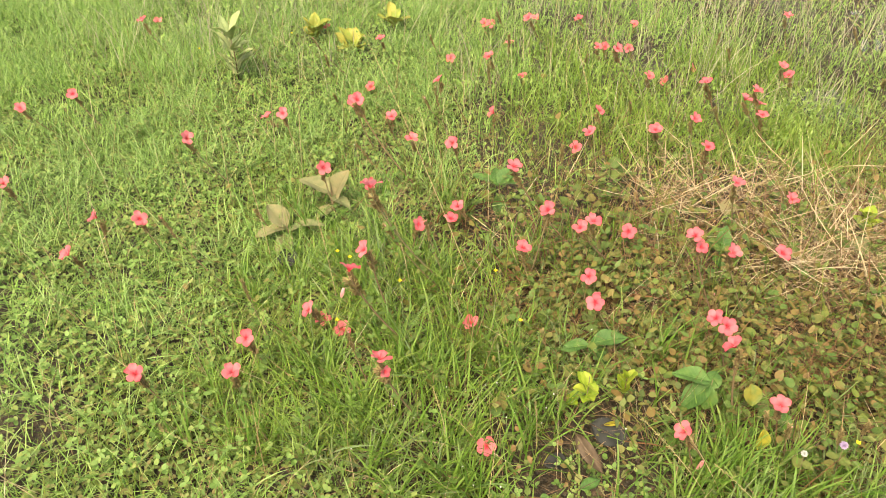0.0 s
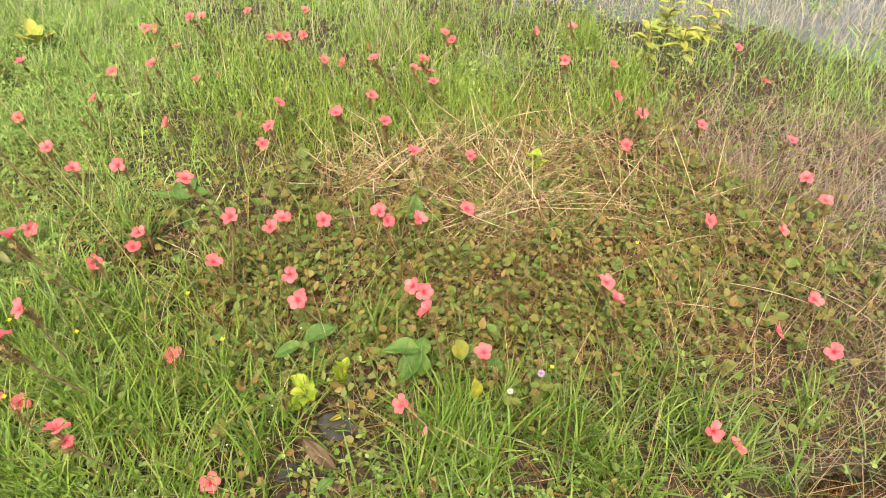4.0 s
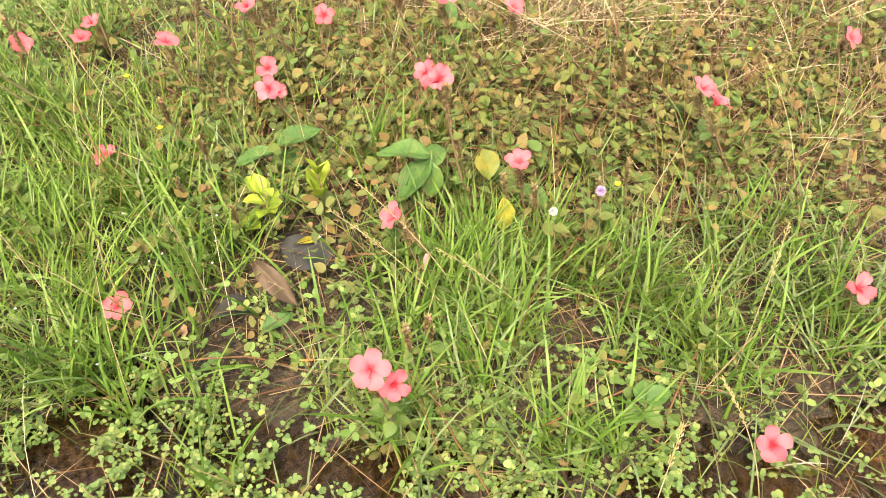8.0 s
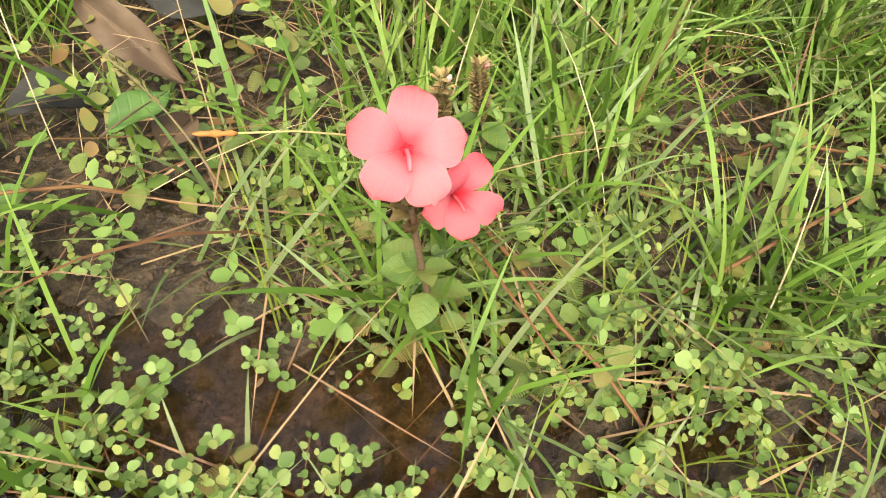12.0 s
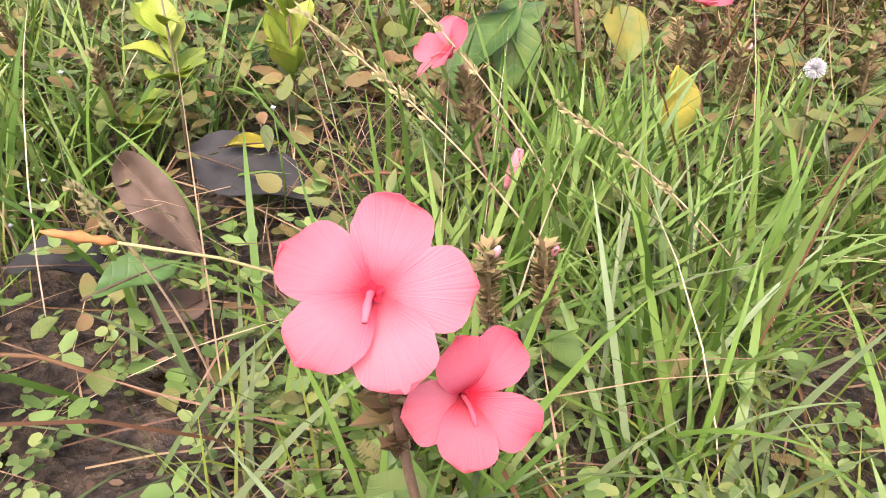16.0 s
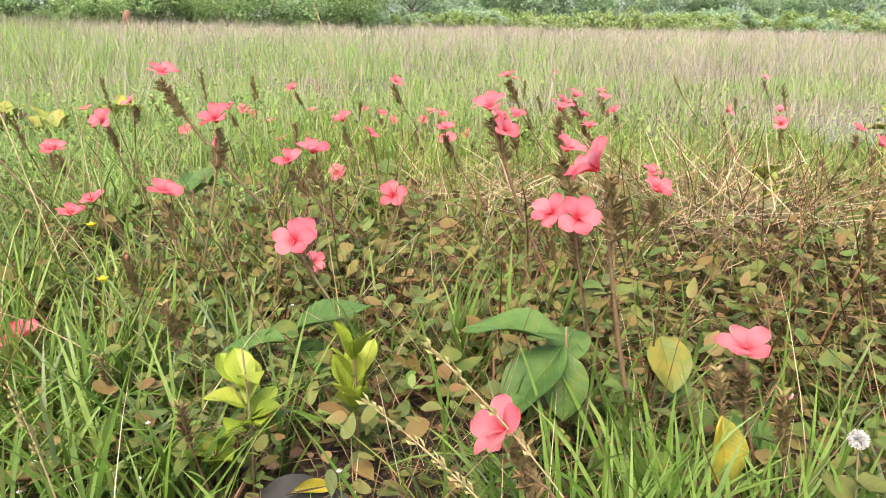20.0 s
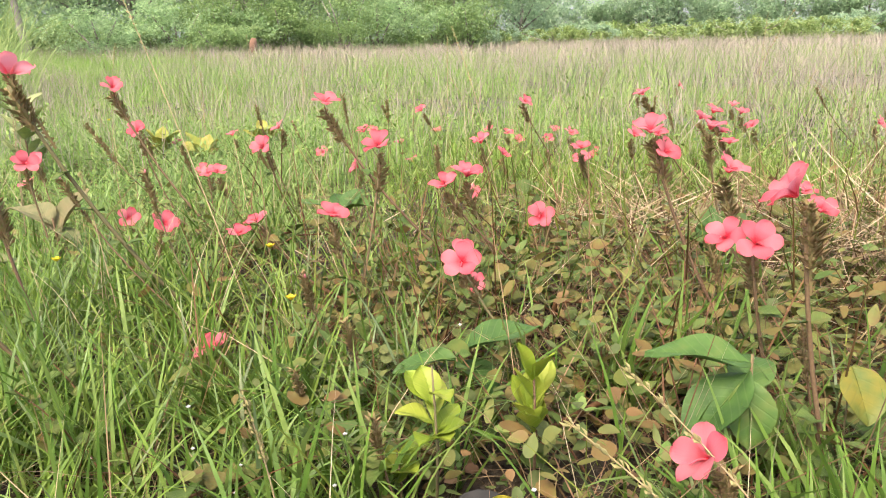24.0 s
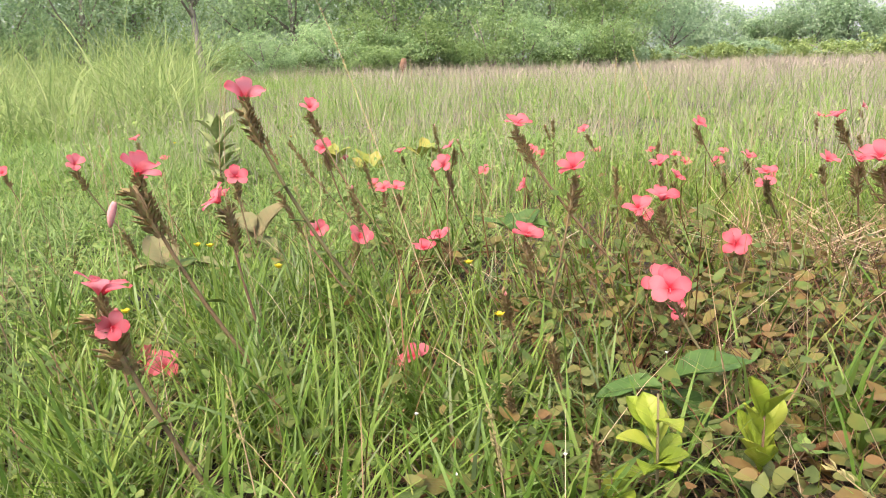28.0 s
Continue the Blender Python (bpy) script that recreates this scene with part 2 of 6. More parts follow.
M["turning"] = veined("turning_leaf", [(0.070, 0.125, 0.028), (0.110, 0.155, 0.034), (0.22, 0.20, 0.036)], (0.18, 0.21, 0.07), 0.011, 0.5)
M["lime"] = veined("lime_leaf", [(0.155, 0.24, 0.020), (0.22, 0.30, 0.032), (0.28, 0.32, 0.045)], (0.30, 0.35, 0.08), 0.009, 0.4)


def petal_material():
    """Coral petal: pale fine veins that run out from the throat, along the petal's own length."""
    m = bpy.data.materials.new("coral_petal")
    m.use_nodes = True
    n, l = m.node_tree.nodes, m.node_tree.links
    bs, out = n["Principled BSDF"], n["Material Output"]
    co = n.new("ShaderNodeTexCoord")
    sx = n.new("ShaderNodeSeparateXYZ")
    l.new(co.outputs["Object"], sx.inputs[0])
    at = n.new("ShaderNodeMath")
    at.operation = "ARCTAN2"
    l.new(sx.outputs["Y"], at.inputs[0])
    l.new(sx.outputs["X"], at.inputs[1])
    vein = n.new("ShaderNodeTexNoise")
    vein.noise_dimensions = "1D"
    vein.inputs["Scale"].default_value = 26
    vein.inputs["Detail"].default_value = 2
    l.new(at.outputs[0], vein.inputs["W"])
    rp = n.new("ShaderNodeValToRGB")
    el = rp.color_ramp.elements
    for i, (at_, c) in enumerate([(0.14, (0.55, 0.030, 0.052)), (0.29, (0.60, 0.110, 0.142)), (0.52, (0.62, 0.150, 0.182)), (0.80, (0.62, 0.118, 0.147)), (1.0, (0.61, 0.085, 0.108))]):
        e = el[i] if i < 2 else el.new(at_)
        e.position, e.color = at_, (*c, 1)
    reach = n.new("ShaderNodeMath")
    reach.operation = "MULTIPLY_ADD"
    l.new(sx.outputs["X"], reach.inputs[0])
    reach.inputs[1].default_value = 1 / 0.0265
    streak = n.new("ShaderNodeMapRange")
    streak.inputs["To Min"].default_value, streak.inputs["To Max"].default_value = -0.17, 0.17
    l.new(vein.outputs["Fac"], streak.inputs["Value"])
    l.new(streak.outputs[0], reach.inputs[2])
    l.new(reach.outputs[0], rp.inputs["Fac"])
    hs = n.new("ShaderNodeHueSaturation")
    info = n.new("ShaderNodeObjectInfo")
    mp = n.new("ShaderNodeMapRange")
    mp.inputs["To Min"].default_value, mp.inputs["To Max"].default_value = 0.9, 1.05
    l.new(info.outputs["Random"], mp.inputs["Value"])
    l.new(mp.outputs[0], hs.inputs["Saturation"])
    l.new(rp.outputs["Color"], hs.inputs["Color"])
    l.new(hs.outputs["Color"], bs.inputs["Base Color"])
    bs.inputs["Roughness"].default_value = 0.6
    bs.inputs["Specular IOR Level"].default_value = 0.2
    ridge = n.new("ShaderNodeBump")
    ridge.inputs["Strength"].default_value, ridge.inputs["Distance"].default_value = 0.5, 0.0012
    l.new(vein.outputs["Fac"], ridge.inputs["Height"])
    l.new(ridge.outputs["Normal"], bs.inputs["Normal"])
    thin = n.new("ShaderNodeHueSaturation")
    thin.inputs["Saturation"].default_value, thin.inputs["Value"].default_value = 0.85, 1.2
    l.new(hs.outputs["Color"], thin.inputs["Color"])
    tr = n.new("ShaderNodeBsdfTranslucent")
    l.new(thin.outputs["Color"], tr.inputs["Color"])
    ms = n.new("ShaderNodeMixShader")
    ms.inputs["Fac"].default_value = 0.52
    l.new(bs.outputs[0], ms.inputs[1])
    l.new(tr.outputs[0], ms.inputs[2])
    l.new(ms.outputs[0], out.inputs["Surface"])
    return m


M["petal"] = petal_material()


def soil_material():
    m = bpy.data.materials.new("wet_soil")
    m.use_nodes = True
    n, l = m.node_tree.nodes, m.node_tree.links
    bs = n["Principled BSDF"]
    co = n.new("ShaderNodeTexCoord")
    big = n.new("ShaderNodeTexNoise")
    big.inputs["Scale"].default_value, big.inputs["Detail"].default_value = 1.6, 6
    fine = n.new("ShaderNodeTexNoise")
    fine.inputs["Scale"].default_value, fine.inputs["Detail"].default_value = 90, 10
    for x in (big, fine):
        l.new(co.outputs["Object"], x.inputs["Vector"])
    r1 = n.new("ShaderNodeValToRGB")
    r1.color_ramp.elements[0].position, r1.color_ramp.elements[0].color = 0.35, (0.015, 0.0098, 0.0056, 1)
    r1.color_ramp.elements[1].position, r1.color_ramp.elements[1].color = 0.68, (0.056, 0.035, 0.019, 1)
    r2 = n.new("ShaderNodeValToRGB")
    r2.color_ramp.elements[0].position, r2.color_ramp.elements[0].color = 0.4, (0.0095, 0.0075, 0.0038, 1)
    r2.color_ramp.elements[1].position, r2.color_ramp.elements[1].color = 0.65, (0.036, 0.027, 0.012, 1)
    l.new(fine.outputs["Fac"], r1.inputs["Fac"])
    l.new(fine.outputs["Fac"], r2.inputs["Fac"])
    mx = n.new("ShaderNodeMix")
    mx.data_type = "RGBA"
    l.new(big.outputs["Fac"], mx.inputs["Factor"])
    l.new(r1.outputs["Color"], mx.inputs["A"])
    l.new(r2.outputs["Color"], mx.inputs["B"])
    sep = n.new("ShaderNodeSeparateXYZ")
    l.new(co.outputs["Object"], sep.inputs[0])
    bed = n.new("ShaderNodeMapRange")
    bed.inputs["From Min"].default_value, bed.inputs["From Max"].default_value = -0.030, -0.065
    l.new(sep.outputs["Z"], bed.inputs["Value"])
    r3 = n.new("ShaderNodeValToRGB")
    r3.color_ramp.elements[0].position, r3.color_ramp.elements[0].color = 0.35, (0.036, 0.019, 0.005, 1)
    r3.color_ramp.elements[1].position, r3.color_ramp.elements[1].color = 0.68, (0.16, 0.078, 0.017, 1)
    l.new(fine.outputs["Fac"], r3.inputs["Fac"])
    silt_sheen = n.new("ShaderNodeMix")
    silt_sheen.data_type = "RGBA"
    l.new(bed.outputs[0], silt_sheen.inputs["Factor"])
    l.new(mx.outputs["Result"], silt_sheen.inputs["A"])
    r4 = n.new("ShaderNodeValToRGB")
    r4.color_ramp.elements[0].position, r4.color_ramp.elements[0].color = 0.35, (0.022, 0.016, 0.009, 1)
    r4.color_ramp.elements[1].position, r4.color_ramp.elements[1].color = 0.68, (0.085, 0.060, 0.032, 1)
    l.new(fine.outputs["Fac"], r4.inputs["Fac"])
    stain = n.new("ShaderNodeMapRange")
    stain.inputs["From Min"].default_value, stain.inputs["From Max"].default_value = 0.35, 0.95
    l.new(sep.outputs["X"], stain.inputs["Value"])
    rusty = n.new("ShaderNodeMix")
    rusty.data_type = "RGBA"
    l.new(stain.outputs[0], rusty.inputs["Factor"])
    l.new(r4.outputs["Color"], rusty.inputs["A"])
    l.new(r3.outputs["Color"], rusty.inputs["B"])
    l.new(rusty.outputs["Result"], silt_sheen.inputs["B"])
    l.new(silt_sheen.outputs["Result"], bs.inputs["Base Color"])
    bs.inputs["Specular IOR Level"].default_value = 0.3
    rr = n.new("ShaderNodeMapRange")
    rr.inputs["From Min"].default_value, rr.inputs["From Max"].default_value = 0.4, 0.65
    rr.inputs["To Min"].default_value, rr.inputs["To Max"].default_value = 0.5, 0.92
    l.new(big.outputs["Fac"], rr.inputs["Value"])
    l.new(rr.outputs[0], bs.inputs["Roughness"])
    bp = n.new("ShaderNodeBump")
    bp.inputs["Strength"].default_value, bp.inputs["Distance"].default_value = 1.0, 0.012
    l.new(fine.outputs["Fac"], bp.inputs["Height"])
    l.new(bp.outputs["Normal"], bs.inputs["Normal"])
    return m


M["soil"] = soil_material()


def water_material(name, color, clear):
    m = bpy.data.materials.new(name)
    m.use_nodes = True
    n, l = m.node_tree.nodes, m.node_tree.links
    bs = n["Principled BSDF"]
    bs.inputs["Base Color"].default_value = color
    bs.inputs["Roughness"].default_value = 0.04
    bs.inputs["IOR"].default_value = 1.33
    bs.inputs["Transmission Weight"].default_value = clear
    nz = n.new("ShaderNodeTexNoise")
    nz.inputs["Scale"].default_value = 9
    co = n.new("ShaderNodeTexCoord")
    l.new(co.outputs["Object"], nz.inputs["Vector"])
    bp = n.new("ShaderNodeBump")
    bp.inputs["Strength"].default_value, bp.inputs["Distance"].default_value = 0.12, 0.01
    l.new(nz.outputs["Fac"], bp.inputs["Height"])
    l.new(bp.outputs["Normal"], bs.inputs["Normal"])
    return m


M["water"] = water_material("peaty_water", (0.85, 0.60, 0.34, 1), 1.0)
# Mostly opaque grey base stands in for the sky's reflection on the back pool.
M["silt_sheen"] = water_material("grey_sheen_water", (0.085, 0.085, 0.078, 1), 0.3)

# ---- ground ----
rng = np.random.default_rng(7)
WATER_Z = -0.025


def blob(x, y, cx, cy, rx, ry):
    return np.exp(-(((x - cx) / rx) ** 2 + ((y - cy) / ry) ** 2))


def wet(x, y):
    """How far the ground dips below the meadow's level, 0 to 1."""
    w = blob(x, y, 1.16, -0.22, 0.30, 0.20) + 0.7 * blob(x, y, 2.3, 0.95, 0.22, 0.26) + 0.36 * blob(x, y, 0.95, 2.5, 0.30, 0.18)
    w += blob(x, y, 2.3, 3.5, 0.8, 0.55) + 0.55 * blob(x, y, 1.6, 1.35, 0.15, 0.15) + 0.9 * blob(x, y, 3.4, 2.8, 0.7, 0.6)
    w += 0.8 * blob(x, y, 2.4, 6.2, 1.4, 0.6) + 0.7 * blob(x, y, 0.93, -0.06, 0.18, 0.08)
    w += 0.26 * blob(x, y, -0.05, 0.02, 0.75, 0.26) + 0.22 * blob(x, y, -0.08, -0.04, 0.22, 0.14) + 0.60 * blob(x, y, -0.47, 0.04, 0.17, 0.09) + 0.42 * blob(x, y, 0.55, -0.13, 0.38, 0.08) + 0.2 * blob(x, y, -0.1, -0.2, 0.5, 0.10)
    ragged = 0.22 * np.sin(11 * x + 2.3 * np.sin(7 * y)) * np.sin(13 * y + 1.7 * np.sin(9 * x)) + 0.30 * np.sin(43 * x + 2.1 * np.sin(37 * y)) * np.sin(51 * y + 1.9 * np.sin(33 * x)) + 0.08 * np.sin(31 * x - 23 * y)
    return np.clip(w * (1 + 1.3 * ragged) , 0, 1.3)


def ground_z(x, y):
    z = 0.012 * np.sin(3.1 * x + 1.0) * np.cos(2.7 * y) + 0.008 * np.sin(8.3 * x + 2.0 * y) + 0.006 * np.sin(13 * y - 5 * x)
    z = z + 0.006 * np.sin(47 * x + 2 * np.sin(31 * y)) * np.sin(43 * y + 2 * np.sin(29 * x))
    z = z + 0.05 * blob(x, y, 0.4, 1.1, 0.9, 0.5) - 0.10 * wet(x, y)
    far = np.clip((y - 6) / 20, 0, 1)
    return z * (1 - 0.6 * far) + 0.25 * np.clip((-x - 4) / 8, 0, 1) * far


def make_mesh(name, verts, faces_flat, counts, mat, smooth=True):
    me = bpy.data.meshes.new(name)
    me.vertices.add(len(verts))
    me.vertices.foreach_set("co", np.ascontiguousarray(verts, dtype=np.float32).ravel())
    me.loops.add(len(faces_flat))
    me.loops.foreach_set("vertex_index", np.ascontiguousarray(faces_flat, dtype=np.int32))
    starts = np.concatenate(([0], np.cumsum(counts)[:-1])).astype(np.int32)
    me.polygons.add(len(counts))
    me.polygons.foreach_set("loop_start", starts)
    me.polygons.foreach_set("use_smooth", np.full(len(counts), smooth, dtype=bool))
    me.update(calc_edges=True)
    me.materials.append(mat)
    return me


def grid_axis(near_lo, near_hi, step, far):
    a = np.arange(near_lo, near_hi + step / 2, step)
    out = step * 1.12 ** np.arange(1, 90)
    out = np.cumsum(out)
    out = out[out < far]
    return np.concatenate((near_lo - out[::-1], a, near_hi + out))


gx, gy = grid_axis(-1.6, 2.4, 0.017, 1500), grid_axis(-0.6, 2.4, 0.017, 1500)
GX, GY = np.meshgrid(gx, gy)
gv = np.stack([GX.ravel(), GY.ravel(), ground_z(GX.ravel(), GY.ravel())], 1)
nx, ny = len(gx), len(gy)
ii = (np.arange(ny - 1)[:, None] * nx + np.arange(nx - 1)[None, :]).ravel()
gf = np.stack([ii, ii + 1, ii + nx + 1, ii + nx], 1)
ground = new("ground", make_mesh("ground", gv, gf.ravel(), np.full(len(gf), 4), M["soil"]))
tagged(ground, "dark wet meadow soil with muddy patches", "ground", kind="structure")

def pool(cx, cy, rx, ry, mat, label):
    bm = bmesh.new()
    bmesh.ops.create_grid(bm, x_segments=20, y_segments=20, size=1)
    me = bpy.data.meshes.new("water")
    bm.to_mesh(me)
    bm.free()
    me.materials.append(mat)
    ob = new("water", me)
    ob.matrix_world = Matrix.LocRotScale((cx, cy, WATER_Z), None, (rx, ry, 1))
    return tagged(ob, label, "water", kind="structure")


pool(0.5, -0.25, 1.6, 0.75, M["water"], "shallow clear brown puddle between the grass")
pool(3.0, 3.9, 2.6, 3.3, M["silt_sheen"], "shallow water standing in the meadow, sky sheen put into its grey colour")


# ---- scattered plants ----
def scatter(n, x0, x1, y0, y1, density):
    """About n points in the rectangle, kept by density(x, y) in 0..1, on dry or shallow ground."""
    x, y = rng.uniform(x0, x1, n), rng.uniform(y0, y1, n)
    keep = rng.uniform(0, 1, n) < density(x, y)
    x, y = x[keep], y[keep]
    return np.stack([x, y, ground_z(x, y)], 1)


def clumped(n, x0, x1, y0, y1, density, spread, per):
    c = scatter(max(1, n // per), x0, x1, y0, y1, density)
    p = np.repeat(c, per, 0)
    p[:, :2] += rng.normal(0, spread, (len(p), 2))
    p[:, 2] = ground_z(p[:, 0], p[:, 1])
    return p


def blades(name, p, h, w, lean, bend, segs, mat, label, category="grass", lift=0.0):
    """Curved tapering blades as one mesh: base p, length h, width w, lean from upright and further bend, in radians."""
    n = len(p)
    h, w, lean, bend = (np.broadcast_to(v, (n,)) for v in (h, w, lean, bend))
    az = rng.uniform(0, 2 * np.pi, n)
    tw = az + np.pi / 2 + rng.normal(0, 0.5, n)
    side = np.stack([np.cos(tw), np.sin(tw), 0.2 * rng.normal(0, 1, n)], 1)
    pos = p.astype(float).copy()
    pos[:, 2] += lift - 0.004
    nv = 2 * segs + 1
    V = np.zeros((n, nv, 3))
    for s in range(segs + 1):
        t = s / segs
        if s == segs:
            V[:, -1] = pos
        else:
            wide = (w * (0.75 + 0.5 * t) * (1 - t ** 2.2))[:, None] * 0.5
            V[:, 2 * s] = pos - side * wide
            V[:, 2 * s + 1] = pos + side * wide
        a = lean + bend * (t + 0.5 / segs) ** 1.3
        step = (h / segs)[:, None]
        pos = pos + step * np.stack([np.cos(az) * np.sin(a), np.sin(az) * np.sin(a), np.cos(a)], 1)
    floor_z = ground_z(V[:, :, 0], V[:, :, 1]) + 0.003
    V[:, 2:, 2] = np.maximum(V[:, 2:, 2], floor_z[:, 2:])
    quad = [[2 * s, 2 * s + 1, 2 * s + 3, 2 * s + 2] for s in range(segs - 1)]
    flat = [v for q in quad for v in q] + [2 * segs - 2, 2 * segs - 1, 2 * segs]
    F = (np.arange(n)[:, None] * nv + np.array(flat)[None, :]).ravel()
    counts = np.tile([4] * (segs - 1) + [3], n)
    ob = new(name, make_mesh(name, V.reshape(-1, 3), F, counts, mat))
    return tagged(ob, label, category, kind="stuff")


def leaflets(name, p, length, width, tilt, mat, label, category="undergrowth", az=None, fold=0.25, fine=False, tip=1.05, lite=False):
    """Small folded oval leaves as one mesh; p is each leaf's foot, tilt its rise over the level."""
    n = len(p)
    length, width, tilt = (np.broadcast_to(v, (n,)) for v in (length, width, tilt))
    az = rng.uniform(0, 2 * np.pi, n) if az is None else az
    ahead = np.stack([np.cos(az) * np.cos(tilt), np.sin(az) * np.cos(tilt), np.sin(tilt)], 1)
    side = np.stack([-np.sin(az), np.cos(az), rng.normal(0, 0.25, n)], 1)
    up = np.cross(ahead, side)
    shape = [(0, 0, 0), (0.5, 0, -0.06), (1, 0, -0.12), (0.28, 0.46, 0.1), (0.72, 0.42, 0.06), (0.28, -0.46, 0.1), (0.72, -0.42, 0.06)]
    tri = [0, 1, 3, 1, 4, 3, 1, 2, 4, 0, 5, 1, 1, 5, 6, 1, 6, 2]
    if lite:
        shape = [(0, 0, 0), (0.30, 0.46, 0.1), (0.75, 0.40, 0.05), (1, 0, -0.12), (0.75, -0.40, 0.05), (0.30, -0.46, 0.1)]
        tri = [0, 3, 1, 1, 3, 2, 0, 5, 3, 5, 4, 3]
    if fine:
        shape = [(0, 0, 0), (0.45, 0, -0.07), (tip, 0, -0.2)]
        rim = [(0.03, 0.2, 0.03), (0.18, 0.42, 0.1), (0.42, 0.5, 0.1), (0.68, 0.38, 0.04), (0.88, 0.18 if tip > 1 else 0.30, -0.08)]
        shape += rim + [(a, -b, c) for a, b, c in rim]
        up_side, down_side = [0, 3, 4, 5, 6, 7, 2], [0, 8, 9, 10, 11, 12, 2]
        tri = [v for i in range(6) for v in (1, up_side[i + 1], up_side[i])] + [v for i in range(6) for v in (1, down_side[i], down_side[i + 1])]
    V = np.stack([p + ahead * (u * length)[:, None] + side * (v * width)[:, None] + up * (k * fold * 2 * width)[:, None] for u, v, k in shape], 1)
    F = (np.arange(n)[:, None] * len(shape) + np.array(tri)[None, :]).ravel()
    ob = new(name, make_mesh(name, V.reshape(-1, 3), F, np.full(len(tri) // 3 * n, 3), mat))
    return tagged(ob, label, category, kind="stuff")


def trefoils(p, high):
    """Feet and headings of three leaflets round each point, raised on their stalks."""
    q = np.repeat(p, 3, 0)
    a0 = rng.uniform(0, 2 * np.pi, len(p))
    az = (a0[:, None] + np.array([0, 2.1, 4.2])[None, :]).ravel() + rng.normal(0, 0.15, 3 * len(p))
    q[:, 2] += np.repeat(high, 3)
    return q, az


def dry(x, y):
    return np.clip(1.2 - 1.1 * wet(x, y), 0.13, 1)


def straw_zone(x, y):
    patch = 0.5 + 0.75 * np.sin(7 * x + 2 * np.sin(6 * y)) * np.sin(9 * y + 1.5 * np.sin(4 * x))
    return np.clip((1.9 * blob(x, y, 0.50, 1.48, 0.50, 0.25) + 0.42 * blob(x, y, 1.2, 0.85, 0.45, 0.32) + 0.9 * blob(x, y, 0.72, 1.16, 0.28, 0.16)) * patch, 0, 1)


def hummock(x, y):
    return np.clip(1.4 * blob(x, y, 0.35, 1.0, 0.75, 0.45) + 0.9 * blob(x, y, 1.1, 1.1, 0.6, 0.6), 0, 1)


def lush_zone(x, y):
    return np.clip(1.2 * blob(x, y, -0.55, 0.55, 0.42, 0.42) + 1.0 * blob(x, y, 0.25, 0.20, 0.32, 0.19) + 0.4 * blob(x, y, -0.30, 0.46, 0.08, 0.08) + 0.5 * blob(x, y, 0.12, 0.36, 0.28, 0.10) + 0.5 * blob(x, y, 0.14, 0.0, 0.16, 0.10) + 0.7 * blob(x, y, -1.0, 1.0, 0.5, 0.3) + 0.38 * blob(x, y, 0.80, 0.20, 0.30, 0.20), 0, 1)


def gaps(x, y):
    """Uneven growth: thin spots where the dark wet soil shows."""
    g = np.sin(9 * x + 3 * np.sin(4 * y)) * np.sin(8 * y + 2 * np.sin(5 * x + 1)) + 0.5 * np.sin(21 * x + 17 * y)
    g = np.clip(0.58 + 0.95 * g, 0.05, 1)
    g = g * (1 - 0.95 * blob(x, y, -0.16, 0.34, 0.14, 0.13)) * (1 - 0.4 * blob(x, y, -0.30, 0.62, 0.14, 0.08)) * (1 - 0.8 * blob(x, y, -1.75, 0.15, 0.25, 0.15))
    return g * (1 - 0.35 * blob(x, y, 0.02, 0.56, 0.15, 0.07)) * (1 - 0.8 * blob(x, y, -0.95, 2.45, 0.28, 0.10)) * (1 - 0.9 * blob(x, y, -0.22, 0.20, 0.17, 0.10))


def shore(x, y):
    """Thinner growth on the muddy rim of the puddle and in the wet hollow."""
    return 1 - 0.75 * np.clip(blob(x, y, 0.85, -0.08, 0.30, 0.11) + 0.6 * blob(x, y, 0.50, -0.05, 0.20, 0.10), 0, 1)


def near_density(x, y):
    return dry(x, y) * gaps(x, y) * np.clip(0.95 - 0.75 * hummock(x, y), 0.10, 1) * shore(x, y)


def u(n, a, b):
    return rng.uniform(a, b, n)


def tallness(x, y):
    """Patches of taller and shorter growth."""
    return np.clip(0.85 + 0.35 * np.sin(1.9 * x + 1.5 * np.sin(1.3 * y)) * np.sin(1.7 * y + 0.8 * x) + 0.28 * np.sin(5.3 * x + 2 * np.sin(3.1 * y)) * np.sin(4.7 * y + x) + rng.normal(0, 0.15, len(x)), 0.30, 1.6)


def shrub_room(x, y):
    """Shorter, thinner growth round the low yellow shrubs."""
    return 1 - 0.85 * np.clip(blob(x, y, -1.64, 2.66, 0.13, 0.16) + blob(x, y, -1.40, 2.52, 0.14, 0.18) + blob(x, y, -1.25, 2.83, 0.13, 0.16), 0, 1)


def field_dry(x, y):
    return np.clip(1.1 - 1.6 * wet(x, y), 0.16, 1) * shrub_room(x, y)


p = scatter(23000, -1.5, 1.5, -0.45, 1.8, near_density)
n = len(p)
blades("meadow_grass", p, u(n, 0.04, 0.13), u(n, 0.0014, 0.003), u(n, 0.0, 0.8), u(n, 0.2, 1.3), 3, M["grass"], "fine green meadow grass on wet soil")
p = clumped(20000, -1.3, 1.2, -0.3, 1.5, lambda x, y: lush_zone(x, y) * dry(x, y) * gaps(x, y) * shore(x, y), 0.02, 16)
n = len(p)
blades("lush_grass", p, u(n, 0.08, 0.21), u(n, 0.0038, 0.0078), u(n, 0.0, 0.75), u(n, 0.1, 1.0), 5, M["lush"], "lush bright green long-bladed grass tufts")
